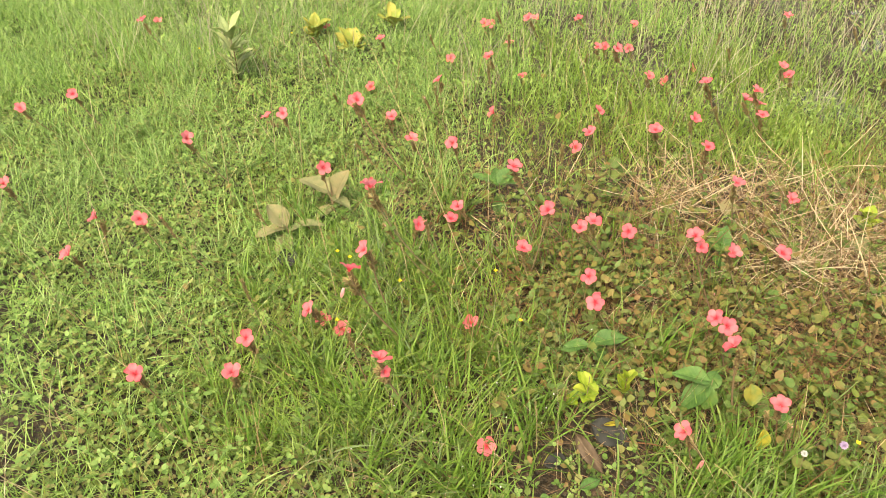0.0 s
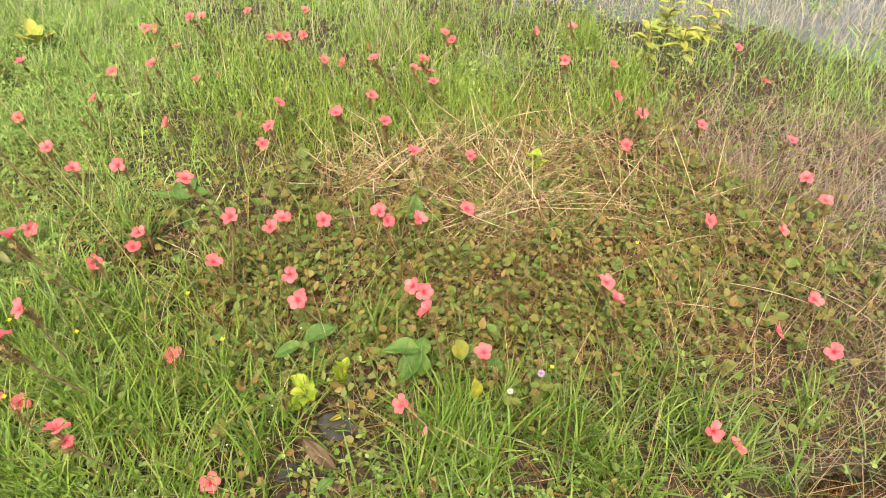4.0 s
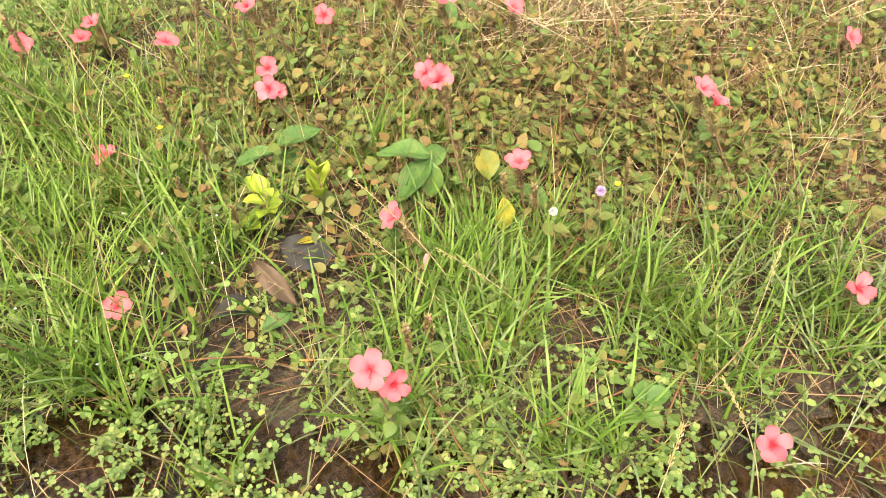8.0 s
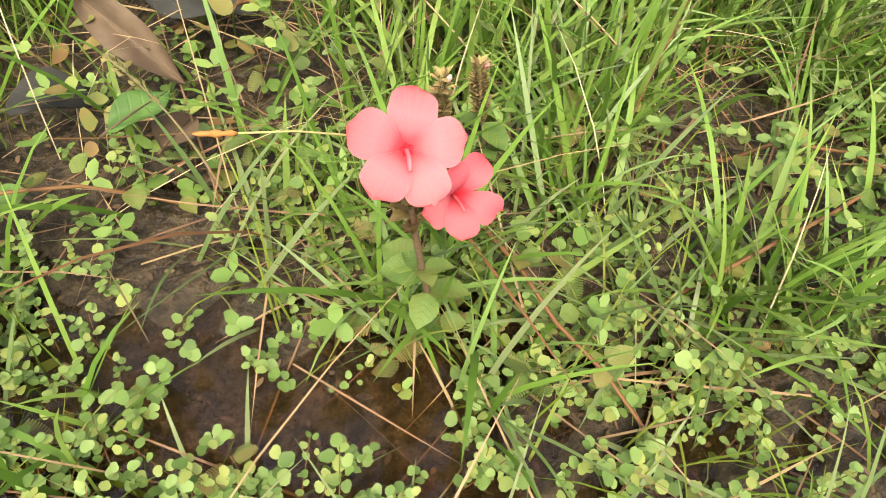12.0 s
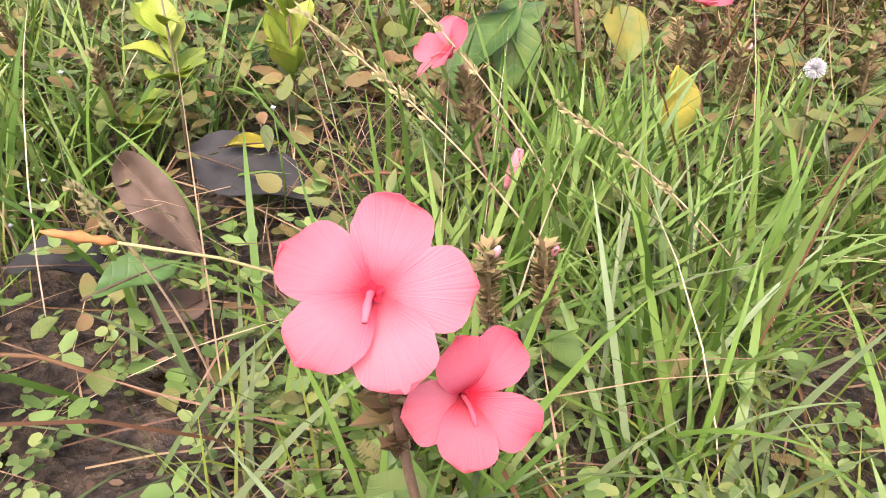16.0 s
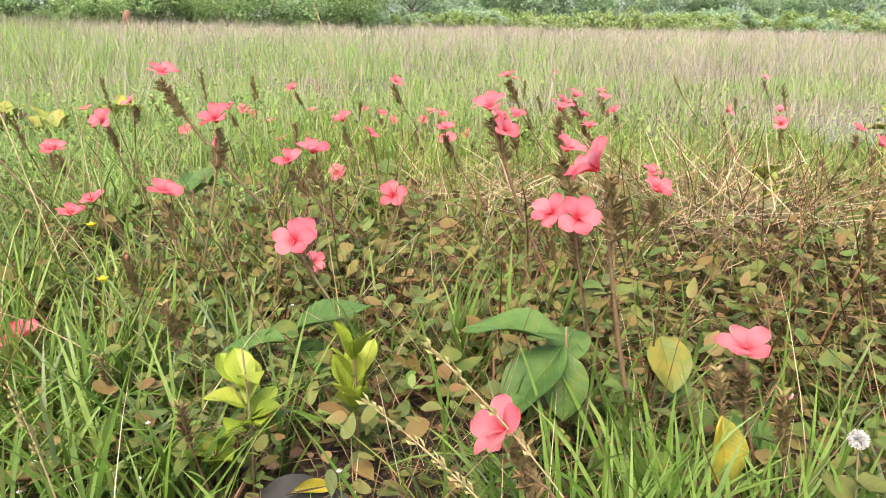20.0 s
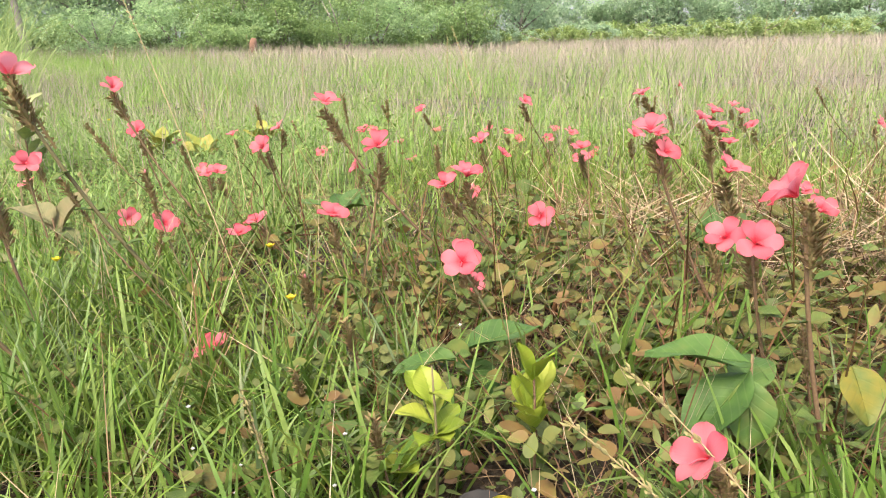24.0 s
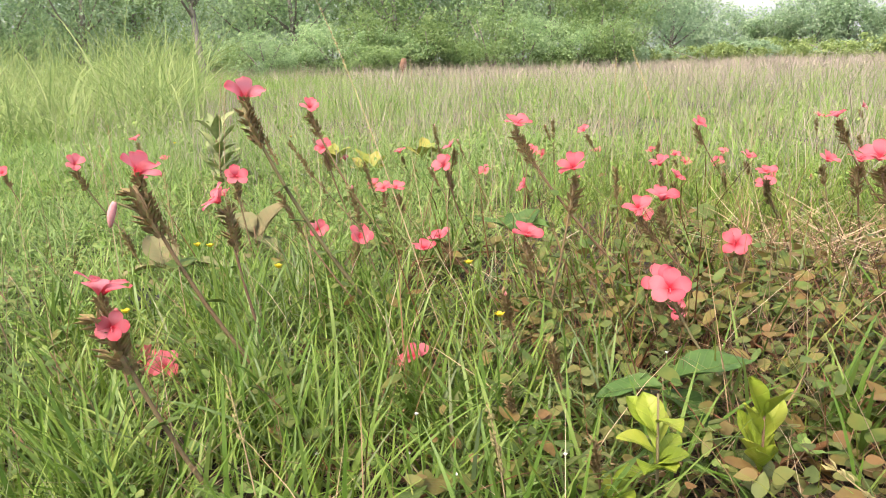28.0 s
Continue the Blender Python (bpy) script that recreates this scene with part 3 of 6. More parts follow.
p = clumped(9000, -1.0, 1.8, -0.4, 1.2, lambda x, y: dry(x, y) * gaps(x, y) * shore(x, y) * np.clip(0.3 + lush_zone(x, y), 0, 1) * (1 - 0.7 * hummock(x, y)), 0.03, 8)
n = len(p)
blades("broad_grass", p, u(n, 0.08, 0.2), u(n, 0.003, 0.0060), u(n, 0.2, 1.2), u(n, 0.1, 0.9), 5, M["bluegrass"], "pale blue-green broad grass blades leaning over")
p = clumped(92000, -4.5, 4.0, 1.5, 6.5, lambda x, y: field_dry(x, y) * np.clip(1 - 0.9 * straw_zone(x, y) - 0.6 * hummock(x, y), 0.04, 1) * np.clip(0.75 + 0.4 * np.sin(3 * x + 2 * np.sin(2 * y)), 0.3, 1), 0.07, 9)
n = len(p)
blades("field_grass", p, tallness(p[:, 0], p[:, 1]) * u(n, 0.05, 0.19), u(n, 0.002, 0.0045), u(n, 0.0, 0.9), u(n, 0.1, 1.4), 3, M["fieldgreen"], "green uneven meadow grass")
p = clumped(62000, -4.0, -0.6, -0.2, 4.2, lambda x, y: np.clip(0.95 - 0.9 * np.clip((x + 1.1) / 0.5, 0, 1), 0, 1) * dry(x, y) * shrub_room(x, y) * (1 - 0.8 * blob(x, y, -1.75, 0.15, 0.25, 0.15)), 0.06, 10)
n = len(p)
blades("side_grass", p, u(n, 0.03, 0.14), u(n, 0.0016, 0.0042), u(n, 0.1, 1.3), u(n, 0.1, 1.1), 3, M["fieldgreen"], "short bright green grass over low creepers")
p = clumped(24000, -0.6, 1.9, 0.4, 2.2, lambda x, y: straw_zone(x, y) ** 1.5, 0.06, 10)
n = len(p)
p[:, 2] += u(n, 0.0, 0.07)
blades("straw_mat", p, u(n, 0.10, 0.38), u(n, 0.0014, 0.0042), u(n, 1.05, 1.75), u(n, -0.45, 0.45), 5, M["straw"], "tangled mat of dry pale straw lying flat", lift=0.02)
p = scatter(34000, -1.2, 2.4, -0.3, 2.2, lambda x, y: np.clip(0.12 + 0.28 * hummock(x, y) + 0.3 * blob(x, y, 1.2, 0.4, 0.7, 0.5), 0, 1) * dry(x, y) * shore(x, y))
n = len(p)
blades("dead_grass_litter", p, u(n, 0.05, 0.22), u(n, 0.0014, 0.0032), u(n, 0.85, 1.57), u(n, -0.3, 0.5), 3, M["litter"], "brown dead grass and litter on the ground", lift=0.008)
p = scatter(6500, -2.5, 3.0, -0.3, 4.5, lambda x, y: 0.5 * dry(x, y) * (1 - blob(x, y, 0.05, -0.12, 0.22, 0.18)))
n = len(p)
blades("dry_stalks", p, u(n, 0.12, 0.36), u(n, 0.001, 0.002), u(n, 0.0, 1.0), u(n, 0.0, 0.8), 4, M["straw"], "thin dry straw-coloured grass stalks")
p = clumped(27000, -7.0, 6.5, 2.1, 10.0, lambda x, y: np.where(np.abs(x + 0.15 * y) < 0.75 * y + 0.8, 0.9, 0.0) * field_dry(x, y), 0.07, 6)
n = len(p)
blades("pale_stalks", p, tallness(p[:, 0] * 2, p[:, 1] * 2) * u(n, 0.12, 0.40), u(n, 0.0016, 0.0034), u(n, 0.0, 0.5), u(n, 0.0, 0.9), 3, M["tan"], "pale thin seeding stalks over the green field")

def sprigs(name, p, tall, leaf, mat, label):
    """Low sprigs: a thin leaning stem each, with small round leaves in pairs up to its tip."""
    n, per = len(p), 9
    a, rise = u(n, 0, 2 * np.pi), u(n, 0.5, 1.4)
    way = np.stack([np.cos(a) * np.cos(rise), np.sin(a) * np.cos(rise), np.sin(rise)], 1) * u(n, 0.4, 1.0)[:, None] * tall
    t = (np.arange(per) / (per - 1)) ** 0.8 * 0.85 + 0.15
    q = (p[:, None, :] + way[:, None, :] * t[None, :, None]).reshape(-1, 3) + rng.normal(0, 0.0022, (n * per, 3))
    az = np.repeat(a, per) + np.tile(np.array([1.3, -1.3, 1.9, -1.9, 1.0, -1.0, 1.5, -0.6, 0.2]), n) + rng.normal(0, 0.35, n * per)
    size = np.repeat(u(n, 0.65, 1.2), per) * u(n * per, 0.75, 1.15) * leaf
    leaflets(name, q, size, size * 0.82, u(n * per, -0.25, 0.75), mat, label, az=az, fine=True, tip=0.97)
    w = np.stack([-np.sin(a), np.cos(a), np.zeros(n)], 1) * 0.0005
    V = np.stack([p - w, p + w, p + way + w * 0.5, p + way - w * 0.5], 1)
    V[:, :2, 2] -= 0.006
    ob = new("sprig_stems", make_mesh("sprig_stems", V.reshape(-1, 3), np.arange(4 * n), np.full(n, 4), M["runner"]))
    tagged(ob, "thin red-brown stems of low creeping sprigs", "undergrowth", kind="stuff")


p = clumped(6400, -0.9, 1.0, -0.40, 0.8, lambda x, y: np.clip(dry(x, y) + 0.35, 0, 1) * np.clip(np.sqrt(gaps(x, y)) + 0.3, 0, 1) * np.clip(0.22 + 1.3 * blob(x, y, -0.3, 0.0, 0.42, 0.20) + 0.5 * blob(x, y, 0.3, -0.1, 0.35, 0.2) + 0.9 * blob(x, y, -0.08, -0.05, 0.22, 0.14) - 0.3 * lush_zone(x, y), 0, 1) * np.sqrt(shore(x, y)), 0.025, 4)
p[:, 2] = np.maximum(p[:, 2], WATER_Z)
sprigs("creeper_leaves", p, 0.055, 0.0090, M["creeper"], "small round pale green creeper leaves in pairs")
p = scatter(30000, -3.6, 2.5, 0.0, 4.0, lambda x, y: dry(x, y) * np.clip(0.22 + 0.78 * np.clip((-x - 0.4) / 0.9, 0, 1) + 0.08 * (y > 1.9) - 0.2 * hummock(x, y), 0.05, 1) * (1 - 0.8 * blob(x, y, -1.75, 0.15, 0.25, 0.15)))
q, az = trefoils(p, u(len(p), 0.004, 0.07))
n = len(q)
leaflets("low_weeds", q, u(n, 0.007, 0.021), u(n, 0.006, 0.016), u(n, -0.2, 0.7), M["clover"], "low weeds with small pale green leaves", az=az, lite=True)
p = scatter(26000, -3.2, -0.55, -0.25, 2.8, lambda x, y: np.clip((-x - 0.5) / 0.5, 0, 1) * np.clip(0.75 + 0.6 * np.sin(5 * x + 2 * np.sin(3 * y)) * np.sin(4 * y), 0.15, 1) * dry(x, y) * (1 - 0.8 * blob(x, y, -1.75, 0.15, 0.25, 0.15)))
q, az = trefoils(p, u(len(p), 0.002, 0.035))
n = len(q)
leaflets("carpet_leaves", q, u(n, 0.008, 0.018), u(n, 0.007, 0.014), u(n, -0.3, 0.5), M["carpet"], "dense carpet of small olive green leaves under the short grass", az=az, lite=True)
p = clumped(60000, -3.6, -0.5, 0.0, 3.6, lambda x, y: np.clip(0.58 + 0.75 * np.sin(3.7 * x + 2 * np.sin(2.3 * y)) * np.sin(3.1 * y + 1.4 * np.sin(2.9 * x)) + 0.5 * np.clip(y - 1.6, 0, 1), 0.05, 1) * np.clip((y - 0.4) / 0.6, 0.12, 1) * np.clip((-x - 0.45) / 0.5, 0, 1) * shrub_room(x, y), 0.030, 22)
n = len(p)
blades("tussock_grass", p, u(n, 0.07, 0.21), u(n, 0.0018, 0.0042), u(n, 0.2, 1.25), u(n, 0.2, 1.2), 4, M["tussock"], "tussocks of pale green grass bent over in patches")
p = scatter(17500, -1.6, 2.4, -0.2, 2.4, lambda x, y: np.clip(hummock(x, y) * (1 - 0.75 * straw_zone(x, y)) + 0.45 * blob(x, y, 1.5, 0.75, 0.35, 0.35) + 0.02, 0, 1) * (0.12 + 0.88 * np.clip((y - 0.32) / 0.3, 0, 1)) * dry(x, y))
p[:, 2] += u(len(p), 0.005, 0.12)
n = len(p)
leaflets("olive_undergrowth", p, u(n, 0.011, 0.036), u(n, 0.009, 0.028), u(n, -0.7, 0.9), M["olive"], "olive and bronze rounded leaves of creeping shrubs", fine=True)

p = clumped(9500, -1.2, 2.3, 0.2, 2.3, lambda x, y: np.clip(hummock(x, y) + 0.08, 0, 1) * dry(x, y), 0.06, 5)
n = len(p)
blades("brown_twigs", p, u(n, 0.08, 0.34), u(n, 0.0013, 0.0034), u(n, 0.3, 1.4), u(n, -0.2, 0.8), 4, M["runner"], "thin red-brown twigs tangled through the undergrowth", "twigs", lift=0.005)
p = clumped(4200, -0.9, 2.3, 0.35, 2.2, lambda x, y: np.clip(hummock(x, y) + 0.05, 0, 1) * dry(x, y), 0.05, 6)
n = len(p)
blades("hummock_grass", p, u(n, 0.08, 0.26), u(n, 0.002, 0.0042), u(n, 0.0, 1.0), u(n, 0.1, 1.3), 4, M["grass"], "green grass blades growing through the shrubs")
p = clumped(9000, -0.42, 1.1, 0.22, 1.05, lambda x, y: np.clip(0.55 + 0.45 * np.sin(13 * x + 2 * np.sin(9 * y)) * np.sin(12 * y), 0.1, 1) * np.clip((y - 0.36) / 0.2, 0.12, 1) * dry(x, y), 0.03, 4)
p[:, 2] += u(len(p), 0.006, 0.10)
n = len(p)
leaflets("thicket_leaves", p, u(n, 0.008, 0.027), u(n, 0.007, 0.021), u(n, -0.8, 0.8), M["thicket"], "dull green rounded leaves crowded in the undergrowth", fine=True)
p = clumped(620, -0.3, 1.0, -0.16, 0.5, lambda x, y: np.clip(blob(x, y, 0.35, 0.06, 0.30, 0.16) + 0.35 * blob(x, y, 0.75, 0.35, 0.3, 0.2), 0, 1), 0.035, 6)
q, az = trefoils(p, u(len(p), 0.02, 0.085))
n = len(q)
leaflets("round_clover", q, u(n, 0.007, 0.013), u(n, 0.007, 0.012), u(n, -0.2, 0.5), M["creeper"], "round-leaved clover standing among the grass", az=az, fine=True, tip=0.97)
p = clumped(1500, -0.8, 1.2, 0.2, 1.3, lambda x, y: np.clip(0.5 + 0.5 * np.sin(8 * x + 3 * y), 0.15, 1) * dry(x, y), 0.05, 5)
n = len(p)
blades("dry_threads", p, u(n, 0.08, 0.26), u(n, 0.0008, 0.0017), u(n, 0.3, 1.5), u(n, -0.4, 1.2), 5, M["straw"], "thin tangled straw threads in the undergrowth", lift=0.02)
p = clumped(900, -0.75, 0.9, 0.12, 0.75, lambda x, y: np.clip(0.15 + lush_zone(x, y), 0, 1) * dry(x, y), 0.025, 5)
n = len(p)
blades("wide_grass", p, u(n, 0.10, 0.23), u(n, 0.004, 0.0072), u(n, 0.0, 0.8), u(n, 0.1, 1.2), 6, M["lush"], "wide upright green grass blades")
p = clumped(5200, -1.15, -0.35, 0.22, 1.05, lambda x, y: np.clip(0.25 + blob(x, y, -0.7, 0.6, 0.35, 0.35), 0, 1) * dry(x, y) * np.sqrt(gaps(x, y)), 0.03, 8)
n = len(p)
blades("bright_grass", p, u(n, 0.07, 0.20), u(n, 0.0025, 0.005), u(n, 0.0, 0.8), u(n, 0.2, 1.3), 4, M["brightgrass"], "bright yellow-green grass in thick patches")
p = clumped(15000, -0.5, 1.6, 1.75, 2.9, lambda x, y: np.clip(0.35 + 0.9 * blob(x, y, 0.08, 2.10, 0.28, 0.22) + 0.9 * blob(x, y, 0.62, 1.90, 0.30, 0.18) + 0.4 * np.sin(6 * x + 2 * np.sin(4 * y)) * np.sin(5 * y), 0, 1) * dry(x, y), 0.035, 12)
n = len(p)
blades("meadow_tufts", p, u(n, 0.07, 0.19), u(n, 0.0024, 0.0048), u(n, 0.0, 0.9), u(n, 0.2, 1.3), 4, M["brightgrass"], "bright green grass tufts behind the straw")
p = scatter(60000, 0.5, 4.5, -0.5, 6.5, lambda x, y: np.where((y < 0.4) & (x < 1.15), 0.06, 1.0) * np.clip(wet(x, y) - 0.12, 0, 0.45))
p[:, 2] = np.maximum(p[:, 2], WATER_Z - 0.02)
n = len(p)
blades("marsh_stalks", p, u(n, 0.06, 0.30), u(n, 0.0016, 0.004), u(n, 0.0, 0.9), u(n, 0.0, 1.2), 3, M["tan"], "thin pale stalks standing in shallow water")

p = clumped(1500, 0.95, 2.0, -0.15, 0.75, lambda x, y: np.clip(blob(x, y, 1.50, 0.28, 0.28, 0.22) + 0.10, 0, 1), 0.06, 8)
p[:, 2] = np.maximum(p[:, 2], WATER_Z) + u(len(p), 0.0, 0.05)
n = len(p)
blades("twig_tangle", p, u(n, 0.15, 0.46), u(n, 0.0011, 0.0026), u(n, 0.5, 1.6), u(n, -0.7, 0.9), 6, M["deadtwig"], "grey-brown tangle of dead twigs hanging over the puddle", "twigs")
p = clumped(900, 0.60, 1.40, -0.22, 0.36, lambda x, y: np.clip(1.1 * blob(x, y, 0.86, 0.15, 0.24, 0.13) + 0.12, 0, 1), 0.04, 6)
p[:, 2] = np.maximum(p[:, 2], WATER_Z) + u(len(p), 0.0, 0.07)
n = len(p)
blades("puddle_grass", p, u(n, 0.05, 0.12), u(n, 0.0035, 0.0065), u(n, 0.5, 1.4), u(n, -0.2, 0.6), 4, M["bluegrass"], "short broad grass blades at the puddle's rim")

p = clumped(7000, -3.0, 3.0, 1.9, 3.1, lambda x, y: np.where(np.abs(x + 0.15 * y) < 0.75 * y + 0.8, 0.9, 0.0) * field_dry(x, y), 0.05, 14)
p[:, 2] += u(len(p), 0.03, 0.30) * tallness(p[:, 0], p[:, 1])
n = len(p)
leaflets("field_weeds", p, u(n, 0.008, 0.022), u(n, 0.005, 0.012), u(n, -0.5, 1.1), M["fieldweed"], "green weeds scattered through the field grass")
p = clumped(9000, -7.0, 6.5, 2.5, 12.0, lambda x, y: np.where(np.abs(x + 0.15 * y) < 0.75 * y + 0.8, 1.0, 0.0) * np.clip(0.12 + blob(x, y, 2.2, 5.0, 1.8, 2.4), 0, 1), 0.09, 6)
n = len(p)
blades("brown_stalks", p, u(n, 0.12, 0.42), u(n, 0.002, 0.0045), u(n, 0.0, 0.6), u(n, 0.0, 0.9), 3, M["marsh"], "thin brown dead weed stalks in the field")
def outside(x, y):
    """1 round about the well-grown plot, fading with distance from it."""
    inner = (x > -4.0 - 0.3 * np.sin(3 * y)) & (x < 2.9) & (y > -0.5 - 0.15 * np.sin(4 * x))
    return np.where(inner, 0.0, np.clip(1.25 - 0.085 * np.hypot(x, y), 0.12, 1))


p = clumped(52000, -12.0, 12.0, -10.0, 6.0, outside, 0.14, 10)
n = len(p)
blades("outer_meadow", p, u(n, 0.08, 0.28), u(n, 0.008, 0.018), u(n, 0.1, 1.2), u(n, 0.2, 1.3), 2, M["fieldgreen"], "green meadow grass round about")
p = clumped(46000, -6.0, 5.5, -4.5, 5.0, outside, 0.10, 12)
n = len(p)
blades("trodden_meadow", p, u(n, 0.06, 0.20), u(n, 0.006, 0.013), u(n, 0.4, 1.4), u(n, 0.1, 1.1), 2, M["tussock"], "low pale green grass of the meadow beside the path")

p = scatter(14000, -0.9, 1.6, -0.45, 1.2, lambda x, y: 0.6 + 0.4 * blob(x, y, 0.0, 0.0, 0.4, 0.3))
p[:, 2] += u(len(p), 0.001, 0.006)
n = len(p)
leaflets("ground_debris", p, u(n, 0.003, 0.012), u(n, 0.0015, 0.005), u(n, -0.3, 0.3), M["scrap"], "small brown leaf scraps on wet soil", "litter", lite=True)

p = scatter(16000, -0.9, 2.3, 0.2, 2.2, lambda x, y: np.clip(1.1 * hummock(x, y), 0, 1) * np.clip((y - 0.40) / 0.25, 0.05, 1) * dry(x, y))
p[:, 2] += u(len(p), 0.002, 0.014)
n = len(p)
leaflets("leaf_mould", p, u(n, 0.010, 0.030), u(n, 0.007, 0.018), u(n, -0.25, 0.25), M["litter"], "brown dead leaves lying under the creeping shrubs", "litter", lite=True)

p = clumped(9000, 1.2, 2.9, 0.7, 2.0, lambda x, y: np.clip(1.1 * blob(x, y, 1.8, 1.2, 0.40, 0.35) + 0.3 * blob(x, y, 2.3, 1.5, 0.5, 0.4), 0, 1), 0.06, 9)
p[:, 2] = np.maximum(p[:, 2], WATER_Z) + u(len(p), 0.0, 0.03)
n = len(p)
blades("marsh_straw", p, u(n, 0.08, 0.26), u(n, 0.0015, 0.0036), u(n, 0.3, 1.5), u(n, -0.2, 0.9), 4, M["marsh"], "brown dead weeds matted over the wet soil", "dry weeds")

# far field
p = clumped(84000, -14.0, 11.0, 5.5, 17.0, lambda x, y: np.where(np.abs(x + 0.2 * y) < 0.85 * y + 1, 1.0, 0.0) * field_dry(x, y), 0.16, 9)
n = len(p)
green = np.clip(blob(p[:, 0], p[:, 1], -1.0, 5.5, 4.0, 3.5) + 0.95 / (1 + np.exp((p[:, 0] + 0.52 * p[:, 1]) * 1.4)) + 0.22, 0, 1) > u(n, 0, 1)
a, b = p[green], p[~green]
blades("green_field", a, tallness(a[:, 0], a[:, 1]) * u(len(a), 0.12, 0.40), u(len(a), 0.0035, 0.008), u(len(a), 0.0, 0.7), u(len(a), 0.1, 1.2), 3, M["fieldgreen"], "tall green field grass")
blades("dry_field", b, tallness(b[:, 0], b[:, 1]) * u(len(b), 0.10, 0.42), u(len(b), 0.0026, 0.006), u(len(b), 0.0, 0.9), u(len(b), 0.1, 1.5), 3, M["tan"], "tall dry tan field grass")
p = clumped(68000, -34.0, 26.0, 14.0, 36.0, lambda x, y: np.where(np.abs(x + 0.2 * y) < 0.85 * y + 1, 1.0, 0.0), 0.35, 8)
n = len(p)
blades("distant_field", p, u(n, 0.15, 0.50), u(n, 0.008, 0.018), u(n, 0.0, 0.9), u(n, 0.1, 1.4), 2, M["tan"], "distant tall dry grass before the trees")
p = clumped(12000, -11.0, -2.8, 3.6, 10.0, lambda x, y: np.where(x < -0.74 * y - 0.4, 0.9, 0.0), 0.14, 8)
n = len(p)
blades("reed_bank", p, tallness(p[:, 0], p[:, 1]) * u(n, 0.35, 0.95) * np.clip(0.35 + 0.14 * p[:, 1], 0.5, 1.4), u(n, 0.007, 0.019), u(n, 0.0, 0.7), u(n, 0.2, 1.7), 5, M["bankleaf"], "bank of tall arching green reeds", "reeds")


# ---- things ----
def obj(name, me, parent=None, m=None, label=""):
    ob = new(name, me)
    if parent:
        ob.parent = parent
    if m is not None:
        ob.matrix_local = m
    if label:
        ob["label"] = label
    return ob


def root(name, at, label, category, group=""):
    e = new(name)
    e.empty_display_size = 0.02
    e.location = at
    return tagged(e, label, category, group)


def tube(name, pts, radii, mat, sides=6):
    """A tapering tube through points."""
    pts = [Vector(q) for q in pts]
    V, F = [], []
    for i, q in enumerate(pts):
        d = (pts[min(i + 1, len(pts) - 1)] - pts[max(i - 1, 0)]).normalized()
        s = d.orthogonal().normalized() if i == 0 else (s - d * s.dot(d)).normalized()
        s2 = d.cross(s)
        for k in range(sides):
            a = 2 * math.pi * k / sides
            V.append(q + (s * math.cos(a) + s2 * math.sin(a)) * radii[i])
    for i in range(len(pts) - 1):
        for k in range(sides):
            k2 = (k + 1) % sides
            F.append((i * sides + k, i * sides + k2, (i + 1) * sides + k2, (i + 1) * sides + k))
    F.append(tuple(range(sides))[::-1])
    F.append(tuple((len(pts) - 1) * sides + k for k in range(sides)))
    me = bpy.data.meshes.new(name)
    me.from_pydata(V, [], F)
    for f in me.polygons:
        f.use_smooth = True
    me.materials.append(mat)
    return me


def leaf_mesh(name, length, width, mat, droop=0.3, fold=0.2, tip=1.0, wave=0.04, cols=4, rows=9, widest=0.45, seed=0, thick=0.0006):
    """A broad leaf along +x, with a sunk midrib, arched length and wavy rim; two skins give it thickness."""
    rnd = random.Random(seed)
    ph = rnd.uniform(0, 6)
    top = []
    for i in range(rows + 1):
        t = i / rows
        half = 0.5 * width * (math.sin(math.pi * t ** (math.log(0.5) / math.log(widest))) ** 0.75 if 0 < t < 1 else 0.02)
        if t > 0.8:
            half *= tip + (1 - tip) * (1 - t) / 0.2
        for j in range(-cols, cols + 1):
            v = j / cols
            z = fold * abs(v) * half - droop * length * t * t + wave * length * math.sin(7 * t + ph + 2.5 * v) * abs(v)
            top.append((length * t * (1 - 0.15 * droop * t), v * half, z))
    nc = 2 * cols + 1
    k = len(top)
    V = top + [(x, y, z - thick) for x, y, z in top]
    F = []
    for i in range(rows):
        for j in range(nc - 1):
            a = i * nc + j
            F.append((a, a + nc, a + nc + 1, a + 1))
            F.append((k + a, k + a + 1, k + a + nc + 1, k + a + nc))
    me = bpy.data.meshes.new(name)
    me.from_pydata(V, [], F)
    for f in me.polygons:
        f.use_smooth = True
    me.materials.append(mat)
    return me


